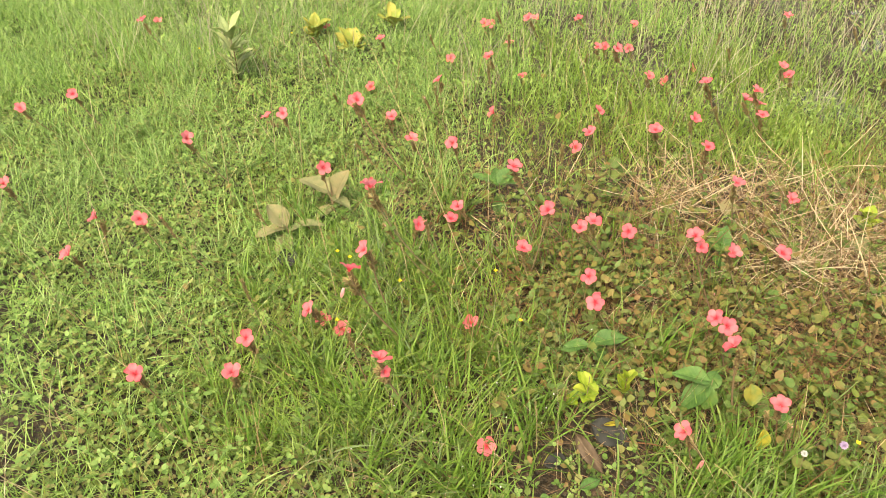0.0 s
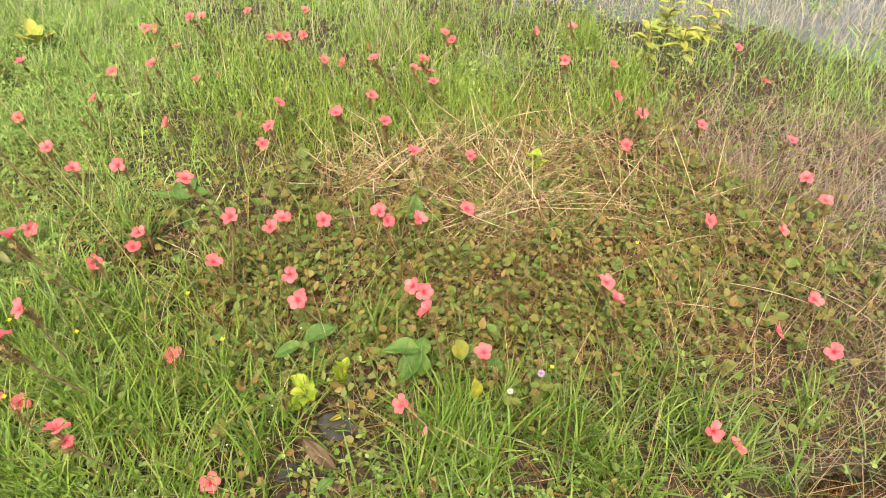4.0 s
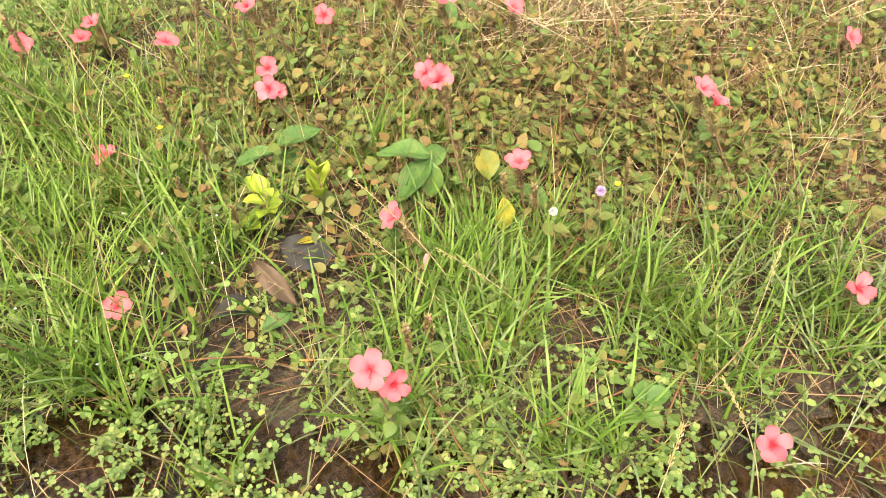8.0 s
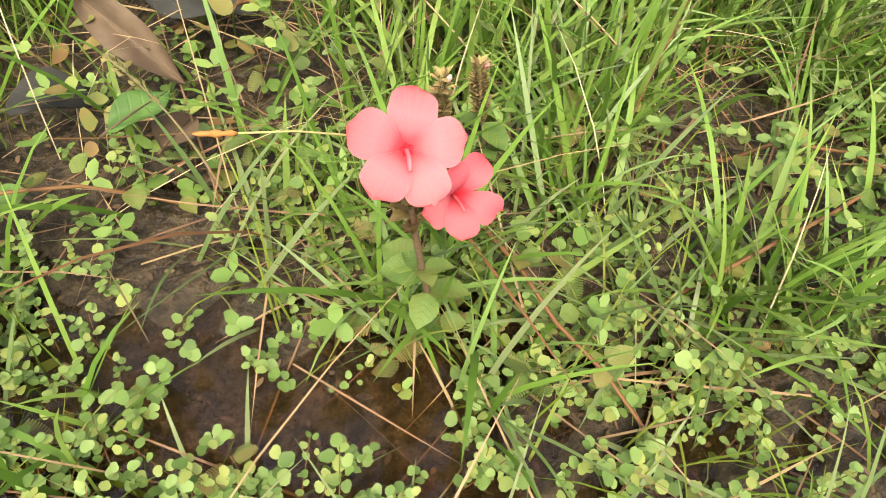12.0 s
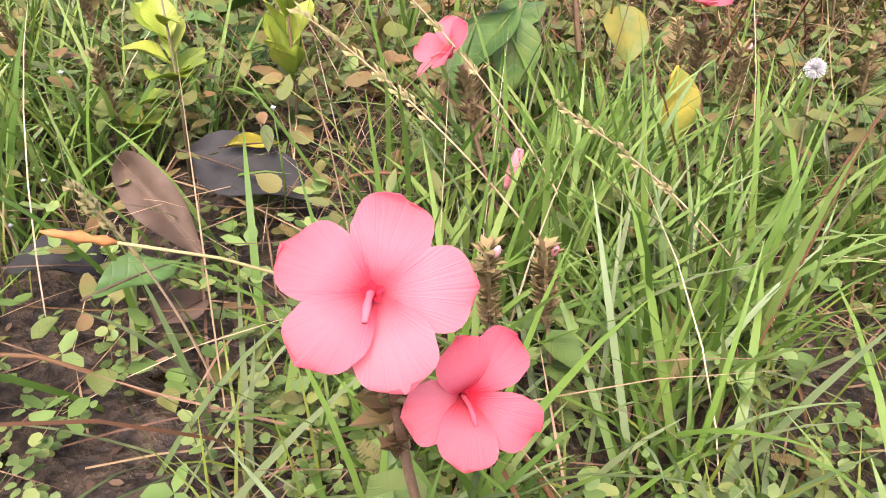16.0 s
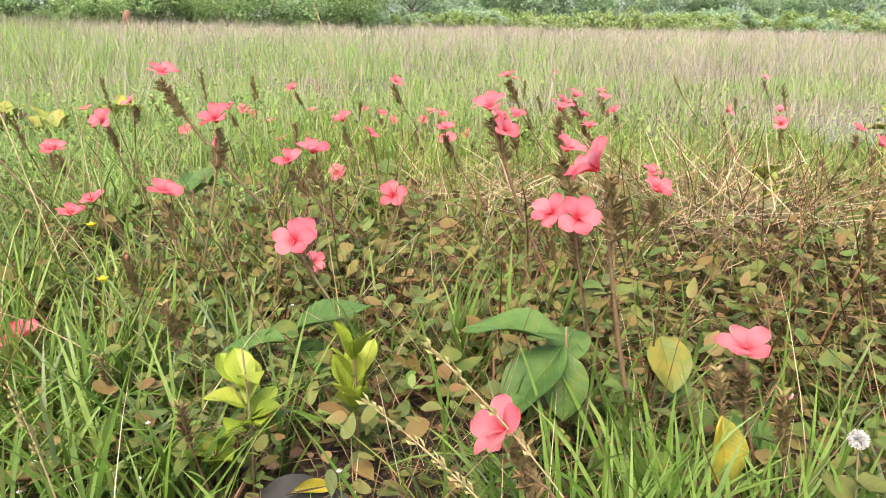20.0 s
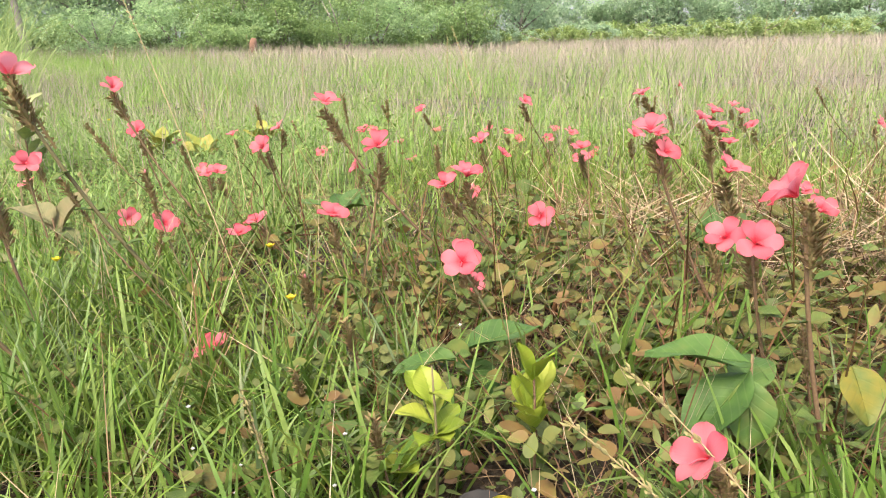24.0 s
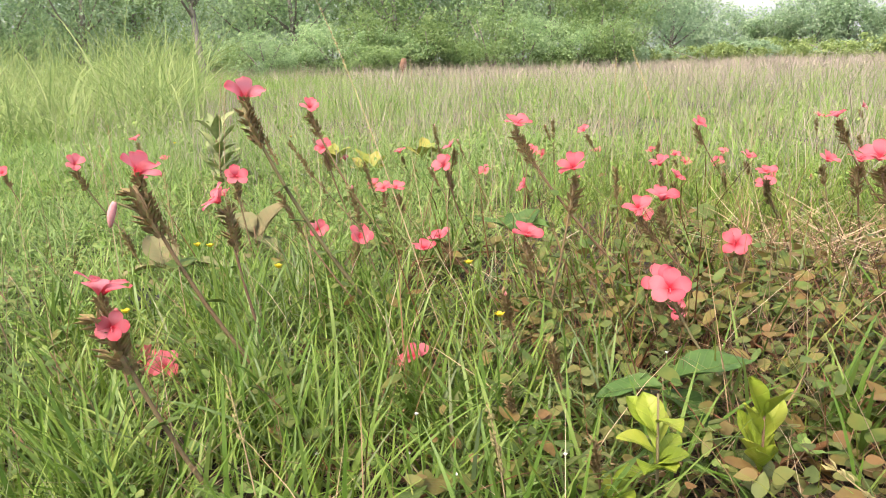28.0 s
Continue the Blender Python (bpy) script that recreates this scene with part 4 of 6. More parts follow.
def petal_mesh(cup, seed):
    """One obovate petal along +x from the throat, cupped, with a softly ruffled rim."""
    rnd = random.Random(seed)
    R, rows, cols = 0.0265, 11, 4
    V, F = [], []
    ph = rnd.uniform(0, 6)
    for i in range(rows + 1):
        t = math.sin(0.5 * math.pi * i / rows) ** 0.9
        half = 0.0022 + 0.0086 * math.sin(min(1.0, t / 0.62) * math.pi / 2) ** 1.2
        if t > 0.62:
            half *= max(0.0, 1 - ((t - 0.62) / 0.38) ** 2.7) ** 0.45 * 0.93 + 0.07 + 0.04 * math.sin(9 * t + ph)
        for j in range(-cols, cols + 1):
            v = j / cols
            x = R * (t - 0.06 * v * v * t)
            z = cup * R * (t ** 0.6) - 0.26 * cup * R * t ** 3 + 0.0014 * v * v * t + 0.0011 * t * t * math.sin(3 * v + ph) + 0.0018 * v * t
            V.append((x, v * half, z))
    nc = 2 * cols + 1
    for i in range(rows):
        for j in range(nc - 1):
            a = i * nc + j
            F.append((a, a + nc, a + nc + 1, a + 1))
    me = bpy.data.meshes.new("petal")
    me.from_pydata(V, [], F)
    for f in me.polygons:
        f.use_smooth = True
    me.materials.append(M["petal"])
    return me


PETALS = {c: [petal_mesh(deep, 10 * i + k) for k in range(3)] for i, (c, deep) in enumerate(((0.22, 0.22), (0.45, 0.60), (0.75, 0.82)))}


def throat_mesh():
    V, F = [(0, 0, 0.0008)], []
    k = 20
    for i in range(k):
        a = 2 * math.pi * i / k
        r = 0.0027 * (1 + 0.22 * math.sin(5 * a))
        V.append((r * math.cos(a), r * math.sin(a), 0.0034))
    for i in range(k):
        F.append((0, 1 + i, 1 + (i + 1) % k))
    me = bpy.data.meshes.new("throat")
    me.from_pydata(V, [], F)
    me.materials.append(M["throat"])
    return me


THROAT = throat_mesh()
STAMEN = tube("stamen", [(0, 0, 0), (0, -0.0008, 0.006), (0.0003, -0.0028, 0.010), (0.0005, -0.0060, 0.013), (0.0006, -0.0090, 0.0142)],
              [0.0009, 0.0010, 0.0009, 0.0012, 0.0008], M["stamen"])


def core_tube(points, radius, sides=4):
    """Vertices and faces of a thin core, to which small scales are joined."""
    V, F = [], []
    for q, d in points:
        e = d.orthogonal().normalized()
        f = e.cross(d)
        V += [q + (e * math.cos(2 * math.pi * k / sides) + f * math.sin(2 * math.pi * k / sides)) * radius for k in range(sides)]
    for i in range(len(points) - 1):
        for k in range(sides):
            k2 = (k + 1) % sides
            F.append((i * sides + k, i * sides + k2, (i + 1) * sides + k2, (i + 1) * sides + k))
    return V, F


def bract_mesh(seed, size=1.0):
    """A dense head of pointed bracts round a core, pointing along +z."""
    r = np.random.default_rng(seed)
    V, F = core_tube([(Vector((0, 0, -0.030 + 0.0034 * i)), Vector((0, 0, 1))) for i in range(11)], 0.0016)
    n0 = len(V)
    for i in range(52):
        j = int(r.integers(0, n0))
        b = V[j]
        a = math.atan2(b.y, b.x) + r.uniform(-0.7, 0.7)
        out = r.uniform(0.35, 1.3)
        d = Vector((math.cos(a) * out, math.sin(a) * out, r.uniform(0.5, 1.2))).normalized()
        s = d.cross(Vector((0, 0, 1))).normalized()
        ln, wd = r.uniform(0.006, 0.014) * size, r.uniform(0.0014, 0.0034) * size
        nrm = s.cross(d) * 0.0012
        k = len(V)
        V += [b + d * ln * 0.45 + s * wd + nrm, b + d * ln, b + d * ln * 0.45 - s * wd + nrm, b + d * ln * 0.5 - nrm]
        F += [(j, k, k + 1, k + 3), (j, k + 3, k + 1, k + 2)]
    me = bpy.data.meshes.new("bud_head")
    me.from_pydata(V, [], F)
    me.materials.append(M["bract"])
    return me


def spindle(name, length, radius, mat, twist=0.0):
    """A closed, furled bloom along +z."""
    pts, rad = [], []
    for i in range(9):
        t = i / 8
        pts.append((twist * math.sin(3 * t), twist * math.cos(2 * t) - twist, length * t))
        rad.append(radius * (0.25 + math.sin(math.pi * min(1.0, 0.12 + 0.85 * t)) ** 0.8) * 0.85)
    return tube(name, pts, rad, mat, 8)


def column_mesh(seed):
    """The upper stem of a tall shrublet: a crowded head that thins downward into leafy bracts."""
    r = np.random.default_rng(seed)
    V, F = core_tube([(Vector((0, 0, -0.078 + 0.0043 * i)), Vector((0, 0, 1))) for i in range(19)], 0.0016)
    for i in range(150):
        t = r.uniform(0, 1) ** 0.62
        j = min(18, int(t * 19)) * 4 + int(r.integers(0, 4))
        b = V[j]
        a = math.atan2(b.y, b.x) + r.uniform(-0.7, 0.7)
        d = Vector((math.cos(a), math.sin(a), r.uniform(0.35, 1.9))).normalized()
        s = d.cross(Vector((0, 0, 1))).normalized()
        ln = r.uniform(0.0035, 0.0078) * (0.65 + 0.65 * t ** 2)
        wd = ln * r.uniform(0.13, 0.24)
        nrm = s.cross(d) * 0.0012
        k = len(V)
        V += [b + d * ln * 0.45 + s * wd + nrm, b + d * ln, b + d * ln * 0.45 - s * wd + nrm, b + d * ln * 0.5 - nrm]
        F += [(j, k, k + 1, k + 3), (j, k + 3, k + 1, k + 2)]
    me = bpy.data.meshes.new("bract_column")
    me.from_pydata(V, [], F)
    me.materials.append(M["bract"])
    return me


COLUMNS = [column_mesh(70 + s) for s in range(3)]
BUD = spindle("closed_bud", 0.008, 0.0020, M["budpink"])
FURLED = spindle("furled_bloom", 0.028, 0.0042, M["budpink"], 0.002)
BRACTS = [bract_mesh(s) for s in range(4)]
FULL_HEADS = [bract_mesh(30 + s, 1.1) for s in range(2)]
SHRUB_LEAVES = [leaf_mesh("leaf", 0.026, 0.021, M["shrubleaf"], droop=0.2, fold=0.2, rows=4, cols=2, widest=0.42, seed=s) for s in range(3)]


def aim(at, normal, spin=0.0, size=1.0):
    """A pose at a place whose z axis is the normal."""
    q = Vector(normal).normalized().to_track_quat("Z", "Y")
    return Matrix.LocRotScale(at, q @ Euler((0, 0, spin)).to_quaternion(), (size,) * 3)


def flower(parent, at, normal, size=1.0, cup=0.45, spin=0.0):
    f = new("flower")
    f.empty_display_size = 0.01
    f.parent = parent
    f.matrix_local = aim(at, normal, spin, size)
    f["label"] = "open five-petalled coral pink flower"
    for k in range(5):
        obj("petal", PETALS[cup][k % 3], f, pose(0, 0, 0, 9 * math.sin(7 * spin + 2.4 * k), 11 * math.sin(5 * spin + 1.7 * k), 72 * k + 7 * math.sin(3 * spin + 2 * k)))
    obj("throat", THROAT, f, None, "deep red throat")
    obj("stamen", STAMEN, f, Matrix.Rotation(-spin, 4, "Z"), "pale stamen column")
    return f


PLANT_LABEL = "coral-flowered shrublet with a hairy brown stem in grass"


def plant(x, y, z, face=None, size=1.0, lean=None, cup=None, leaves=7, extra=(), head=True, spin=None, furled=None, extra_size=0.9, extra_cup=0.45, clasp=0.0):
    """A flowering shrublet whose bloom is at x, y, z; face is the way the bloom looks."""
    rnd = random.Random(int(1000 * x) * 7919 + int(1000 * y) * 31 + 5)
    if face is None:
        a = rnd.gauss(-math.pi / 2, 0.9)
        t = rnd.uniform(0.2, 0.95)
        face = (math.cos(a) * math.sin(t), math.sin(a) * math.sin(t), math.cos(t))
    cup = cup or rnd.choice((0.45, 0.45, 0.75, 0.75))
    g0 = float(ground_z(np.array(x), np.array(y)))
    high = max(0.03, z - g0)
    if lean is None:
        lean = (rnd.gauss(-0.38, 0.3) * high, rnd.gauss(-0.1, 0.25) * high)
    bx, by = x - lean[0], y - lean[1]
    bz = float(ground_z(np.array(bx), np.array(by)))
    pl = root("flowering_shrublet", (bx, by, bz), PLANT_LABEL, "flowering plant", "coral flowering plants")
    fv = Vector(face).normalized()
    top = Vector((x - bx, y - by, z - bz))
    neck = top - fv * 0.010 * size
    knee = Vector((lean[0] * 0.65, lean[1] * 0.65, (z - bz) * 0.42))
    pts = []
    for i in range(8):
        s = i / 7
        pts.append((1 - s) ** 2 * Vector((0, 0, -0.005)) + 2 * s * (1 - s) * knee + s * s * (neck - Vector((0, 0, 0.002))))
    thick = (0.0012 + 0.0032 * min(high, 0.4)) * size
    obj("stem", tube("stem", pts, [thick * (1.25 - 0.4 * i / 7) for i in range(8)], M["stem"]), pl)
    if head:
        d = (pts[-1] - pts[-2]).normalized()
        obj("bud_head", BRACTS[rnd.randrange(4)], pl, aim(neck - d * 0.014 * size - fv * 0.006, d, rnd.uniform(0, 6), size * rnd.uniform(1.1, 1.4) * (1.25 if high > 0.25 else 1.0)))
        if high > 0.20:
            obj("bract_column", COLUMNS[rnd.randrange(3)], pl, aim(neck + fv * (clasp - 0.003), (pts[-1] - pts[-3]).normalized(), rnd.uniform(0, 6), size * min(1.2, high / 0.31)))
        elif high > 0.12:
            for k in range(1):
                v = 0.90 - 0.12 * k
                at = pts[int(v * 7)].lerp(pts[int(v * 7) + 1], v * 7 - int(v * 7))
                obj("bud_head", BRACTS[rnd.randrange(4)], pl, aim(at, d, rnd.uniform(0, 6), size * (0.85 - 0.15 * k)))
    flower(pl, top, face, size, cup, rnd.uniform(0, 6) if spin is None else spin)
    for ex, ey, ez, efx, efy, efz in extra:
        e = Vector((ex - bx, ey - by, ez - bz))
        obj("side_stem", tube("side_stem", [pts[6], (pts[6] + e) / 2 - Vector((0, 0, 0.003)), e - Vector((efx, efy, efz)).normalized() * 0.008], [thick * 0.8, thick * 0.7, thick * 0.6], M["stem"]), pl)
        flower(pl, e, (efx, efy, efz), size * extra_size, extra_cup, rnd.uniform(0, 6))
    if furled:
        at = Vector(furled) - Vector((bx, by, bz))
        obj("furled_bloom", FURLED, pl, aim(at, (-0.35, -0.15, -0.9), 0, 1.15), "spent pink bloom hanging furled")
        obj("side_stem", tube("side_stem", [pts[6], (pts[6] + at) / 2 + Vector((0, 0, 0.006)), at], [thick * 0.7, thick * 0.6, thick * 0.5], M["stem"]), pl)
    for i in range(leaves):
        s = rnd.uniform(0.05, 0.8)
        a = rnd.uniform(0, 2 * math.pi)
        at = pts[int(s * 7)]
        m = Matrix.Translation(at) @ Euler((rnd.uniform(-0.4, 0.4), rnd.uniform(-0.5, 0.3), a)).to_matrix().to_4x4() @ Matrix.Scale(rnd.uniform(0.55, 1.15) * size, 4)
        obj("leaf", SHRUB_LEAVES[rnd.randrange(3)], pl, m)
    return pl


# blooms on the hummock and in the grass before it
plant(0.0, 0.0, 0.221, face=(-0.12, -0.68, 0.72), size=1.04, cup=0.22, spin=radians(84), lean=(-0.05, -0.05), leaves=15, extra=[(0.027, 0.009, 0.175, 0.15, -0.80, 0.55)], extra_size=0.82, extra_cup=0.75)
plant(0.143, 0.46, 0.352, face=(-0.75, 0.05, 0.6), cup=0.75, size=0.95, lean=(-0.09, -0.02), leaves=16)
plant(0.057, 0.335, 0.177, face=(-0.8, -0.3, 0.55), cup=0.45, lean=(-0.07, 0.02), leaves=10, furled=(0.106, 0.302, 0.122))
plant(0.286, 0.443, 0.190, face=(-0.15, -0.25, 0.95), cup=0.45, lean=(-0.05, -0.02), leaves=10)
plant(-0.812, 0.805, 0.446, face=(-0.1, 0.62, 0.75), cup=0.75, size=1.2, lean=(-0.21, -0.10), leaves=14, clasp=0.014)
plant(-0.805, 0.540, 0.368, face=(-0.05, 0.62, 0.75), cup=0.75, size=1.1, lean=(-0.16, -0.08), leaves=14, clasp=0.014, furled=(-0.812, 0.505, 0.342))
plant(-0.675, 0.325, 0.292, face=(0.0, 0.45, 0.88), cup=0.45, size=1.1, lean=(-0.10, -0.05), leaves=12, clasp=0.010, extra=[(-0.666, 0.322, 0.262, 0.5, -0.5, 0.3)], extra_size=0.55)
plant(0.166, 0.622, 0.263, face=(0.1, -0.7, 0.7), cup=0.45, size=1.0, lean=(-0.06, -0.04), leaves=10, extra=[(0.142, 0.648, 0.262, -0.5, -0.5, 0.7)])
plant(-0.162, 0.709, 0.209, face=(0.0, -0.8, 0.6), cup=0.45, size=1.0, lean=(-0.13, 0.0), leaves=10)
plant(0.09, 0.867, 0.352, face=(-0.3, -0.2, 0.85), cup=0.75, size=0.95, lean=(-0.15, 0.03), leaves=12, extra=[(0.108, 0.86, 0.325, 0.3, -0.5, 0.6)])
plant(-0.155, 0.80, 0.15, face=(0.3, -0.6, 0.5), size=0.6, lean=(-0.05, 0.0), leaves=5)
plant(-0.5, 0.686, 0.088, face=(-0.3, -0.35, 0.9), cup=0.45, lean=(-0.04, 0.0), leaves=5)
plant(-0.405, 0.287, 0.071, face=(-0.1, -0.5, 0.85), cup=0.22, lean=(-0.04, 0.0), leaves=5)
# blooms nearest the puddle
FRONT_BLOOMS = [
    (-0.381, 0.891, 0.223), (-0.317, 0.966, 0.318), (-0.214, 0.982, 0.252),
    (0.204, 0.893, 0.291), 
    (0.663, 0.509, 0.244), (0.68, 0.6, 0.22),
    (0.561, -0.07, 0.051), (0.795, 0.155, 0.111), (0.84, 0.11, 0.09), (-0.176, 0.86, 0.17),
    (1.17, 0.87, 0.17), (1.38, 0.779, 0.17), (1.1, 0.38, 0.17), (1.63, 0.892, 0.17), (1.28, 0.466, 0.17),
    (1.21, 0.28, 0.17), 
]
# blooms over the straw mat
MIDDLE_BLOOMS = [
    (-0.056, 1.1, 0.172), (-0.62, 1.18, 0.137), (-0.636, 1.12, 0.126), (-0.194, 1.59, 0.234), (-0.437, 1.09, 0.378),
    (0.070, 1.81, 0.152), (-0.677, 1.4, 0.254), (-0.153, 1.93, 0.151), (0.404, 1.94, 0.247), (-0.581, 1.89, 0.12),
    (-0.726, 1.01, 0.176), (0.213, 1.52, 0.259), (0.238, 1.91, 0.321), (0.505, 1.41, 0.148), (0.256, 1.22, 0.31),
    (-0.23, 1.758, 0.07), (1.22, 1.72, 0.17), (1.26, 1.56, 0.17), (1.46, 1.44, 0.17), (1.1, 1.35, 0.17),
    (1.75, 1.27, 0.17), (1.93, 1.74, 0.17), (1.65, 1.03, 0.17), (0.392, 1.03, 0.2),
]
# blooms towards the open field
BACK_BLOOMS = [
    (0.062, 2.26, 0.166), (0.202, 1.794, 0.22), (0.058, 1.718, 0.20), (-0.18, 1.0, 0.265), (-1.105, 1.624, 0.266), (-0.497, 2.39, 0.051), (-0.159, 2.65, 0.116), (-0.092, 2.29, 0.27), (-0.51, 2.74, 0.2),
    (0.004, 2.75, 0.078), (0.494, 1.96, 0.174), (0.309, 2.65, 0.043), (0.452, 2, 0.258), (0.629, 2.35, 0.215),
    (0.042, 3.088, 0.07), (-0.255, 3.118, 0.07), (-0.597, 2.712, 0.07), (-0.656, 2.32, 0.17), (0.168, 2.42, 0.07),
    (0.678, 2.37, 0.17), (1.1, 2.42, 0.17), (1.3, 2.43, 0.17), (1.13, 2.08, 0.17), (1.33, 2, 0.17),
    (2.01, 2.08, 0.17), (-0.721, 2.962, 0.07), (-0.492, 3.08, 0.07), (0.802, 3.09, 0.17), (-0.119, 2.762, 0.07),
    (0.742, 3.95, 0.2), (0.449, 3.39, 0.2), (1.81, 3.64, 0.2), (0.483, 2.01, 0.2),
]
# blooms in the short grass
LEFT_BLOOMS = [
    (-0.995, 1.78, 0.124), (-1.08, 1.15, 0.262), (-0.752, 2.9, 0.096), (-0.97, 1.3, 0.111), (-0.81, 0.711, 0.30),
    (-0.819, 1.91, 0.237), (-1.02, 1.4, 0.39), (-1.22, 2.5, 0.137), 
    (-0.866, 2.497, 0.07), (-1.586, 2.746, 0.07), (-1.177, 2.126, 0.07), (-0.859, 1.54, 0.17),
    (-1.398, 1.61, 0.189), (-0.968, 0.626, 0.12), (-0.942, 0.655, 0.05), (-0.876, 0.622, 0.06), (-2.507, 2.662, 0.07),
    (-2.34, 1.64, 0.17), (-2.48, 1.49, 0.17), (-1.517, 1.718, 0.099), (-1.614, 1.238, 0.268), (-2.19, 0.985, 0.17),
    (-1.77, 0.866, 0.17), (-1.63, 0.884, 0.17), (-1.75, 0.676, 0.17), (-1.08, 0.441, 0.17), (-1.07, 0.32, 0.17),
    (-1.31, 0.276, 0.17), (-2.4, 2.36, 0.2),
]
for bloom in FRONT_BLOOMS + MIDDLE_BLOOMS + BACK_BLOOMS + LEFT_BLOOMS:
    plant(*bloom, leaves=7 if bloom[1] < 1.4 else 4)


# ---- stems in bud ----
def budding(x, y, high, lean):
    r = random.Random(int(1000 * x) * 13 + int(1000 * y))
    pl = root("budding_shrublet", (x, y, float(ground_z(np.array(x), np.array(y)))), "shrublet stem with brown bud heads not yet open", "plant", "stems in bud")
    top = Vector((lean * high, r.gauss(0, 0.12) * high, high))
    knee = Vector((0.65 * top.x, 0.65 * top.y, 0.42 * high))
    pts = [2 * t * (1 - t) * knee + t * t * top for t in [i / 6 for i in range(7)]]
    obj("stem", tube("stem", pts, [0.0018 - 0.0008 * i / 6 for i in range(7)], M["stem"]), pl)
    d = (pts[-1] - pts[-2]).normalized()
    for k in range(3):
        heads = FULL_HEADS if y < 0.2 else BRACTS
        obj("bud_head", heads[r.randrange(len(heads))], pl, aim(pts[-1].lerp(pts[-2], 0.5 * k), d, r.uniform(0, 6), r.uniform(0.7, 1.0) - 0.08 * k))
    if r.random() < 0.4 or y < 0.2:
        obj("closed_bud", BUD, pl, aim(pts[-1] + Vector((0.003, -0.003, 0.002)), d + Vector((0.3, -0.3, 0)), 0, r.uniform(0.7, 1.1)), "small closed pink bud")
    for k in range(6):
        m = Matrix.Translation(pts[r.randrange(1, 5)]) @ Euler((r.uniform(-0.4, 0.4), r.uniform(-0.5, 0.3), r.uniform(0, 6.3))).to_matrix().to_4x4() @ Matrix.Scale(r.uniform(0.55, 1.1), 4)
        obj("leaf", SHRUB_LEAVES[r.randrange(3)], pl, m)


rb = random.Random(3)
for x, y, h in ((0.085, 0.122, 0.16), (0.115, 0.135, 0.13), (0.29, 0.38, 0.17), (0.34, 0.40, 0.16), (-0.30, 0.55, 0.14), (-0.20, 0.46, 0.13), (-0.55, 1.9, 0.33), (-1.05, 0.55, 0.30), (0.46, 0.40, 0.16), (0.52, 0.45, 0.18)):
    budding(x, y, h, -0.2)
for x, y, h in ((-0.70, 1.70, 0.32), (0.24, 0.52, 0.20), (-0.72, 0.42, 0.24), (-0.33, 0.74, 0.17), (-0.25, 0.62, 0.15), (0.62, 0.72, 0.22)):
    budding(x, y, h, -0.3)
for i in range(30):
    x, y = rb.uniform(-1.5, 1.7), rb.uniform(0.75, 2.8)
    if float(wet(np.array(x), np.array(y))) < 0.3:
        budding(x, y, rb.uniform(0.10, 0.30), rb.gauss(-0.45, 0.3))


# ---- leafy shoots ----
def shoot(x, y, high, seed):
    r = random.Random(seed)
    pl = root("leafy_shoot", (x, y, float(ground_z(np.array(x), np.array(y)))), "upright leafy shoot with green and bronze leaves", "plant", "leafy shoots")
    top = Vector((r.gauss(-0.25, 0.3) * high, r.gauss(0, 0.25) * high, high))
    pts = [Vector((top.x * t * t, top.y * t * t, high * t)) for t in [i / 5 for i in range(6)]]
    obj("stem", tube("stem", pts, [0.0014 - 0.0007 * i / 5 for i in range(6)], M["runner"], 5), pl)
    for k in range(9):
        t = 0.2 + 0.8 * k / 8
        m = Matrix.Translation((top.x * t * t, top.y * t * t, high * t)) @ Euler((r.uniform(-0.4, 0.4), r.uniform(-0.9, 0.1), 2.4 * k + r.uniform(-0.4, 0.4))).to_matrix().to_4x4() @ Matrix.Scale(r.uniform(0.7, 1.3) * (1.15 - 0.4 * t), 4)
        obj("leaf", SHRUB_LEAVES[r.randrange(3)], pl, m)


rb = random.Random(11)
made = 0
while made < 105:
    x, y = rb.uniform(-0.7, 1.9), rb.uniform(0.3, 1.9)
    if rb.random() < float(np.clip(hummock(np.array(x), np.array(y)), 0, 1)) + 0.05 and float(wet(np.array(x), np.array(y))) < 0.3:
        shoot(x, y, rb.uniform(0.05, 0.15), made)
        made += 1


for i in range(8):
    shoot(rb.uniform(-1.0, -0.45), rb.uniform(0.18, 0.62), rb.uniform(0.06, 0.15), 300 + i)


# ---- leafy plants and litter among the grass ----
def at_ground(x, y, up=0.0):
    return (x, y, float(ground_z(np.array(x), np.array(y))) + up)


def leafy(name, x, y, leaves, mat, label, category, tall=0.05, stalk=0.0016, lift=0.0, widest=0.45):
    """A plant of broad leaves round a stalk; each leaf: heading and rise in degrees, length, width, height on the stalk, droop."""
    pl = root(name, at_ground(x, y, lift), label, category)
    obj("stalk", tube("stalk", [(0, 0, -0.005), (0.003, 0.002, tall * 0.5), (0.0, 0.0, tall)], [stalk, stalk * 0.9, stalk * 0.6], M["stem"]), pl)
    for i, (az, rise, ln, wd, hz, droop) in enumerate(leaves):
        me = leaf_mesh("leaf", ln, wd, M[mat], droop=droop, fold=0.35, seed=i + int(100 * abs(x)), cols=5, rows=10, widest=widest)
        m = Matrix.Translation((0, 0, hz)) @ Euler((0, radians(-rise), radians(az))).to_matrix().to_4x4()
        lf = obj("leaf", me, pl, m)
        rib = [(ln * t * (1 - 0.15 * droop * t), 0, -droop * ln * t * t + 0.0005) for t in (0, 0.25, 0.5, 0.75, 0.95)]
        obj("midrib", tube("midrib", rib, [0.0010 * ln / 0.1, 0.0008 * ln / 0.1, 0.0006 * ln / 0.1, 0.0004 * ln / 0.1, 0.0002], M[mat], 5), lf)
    return pl


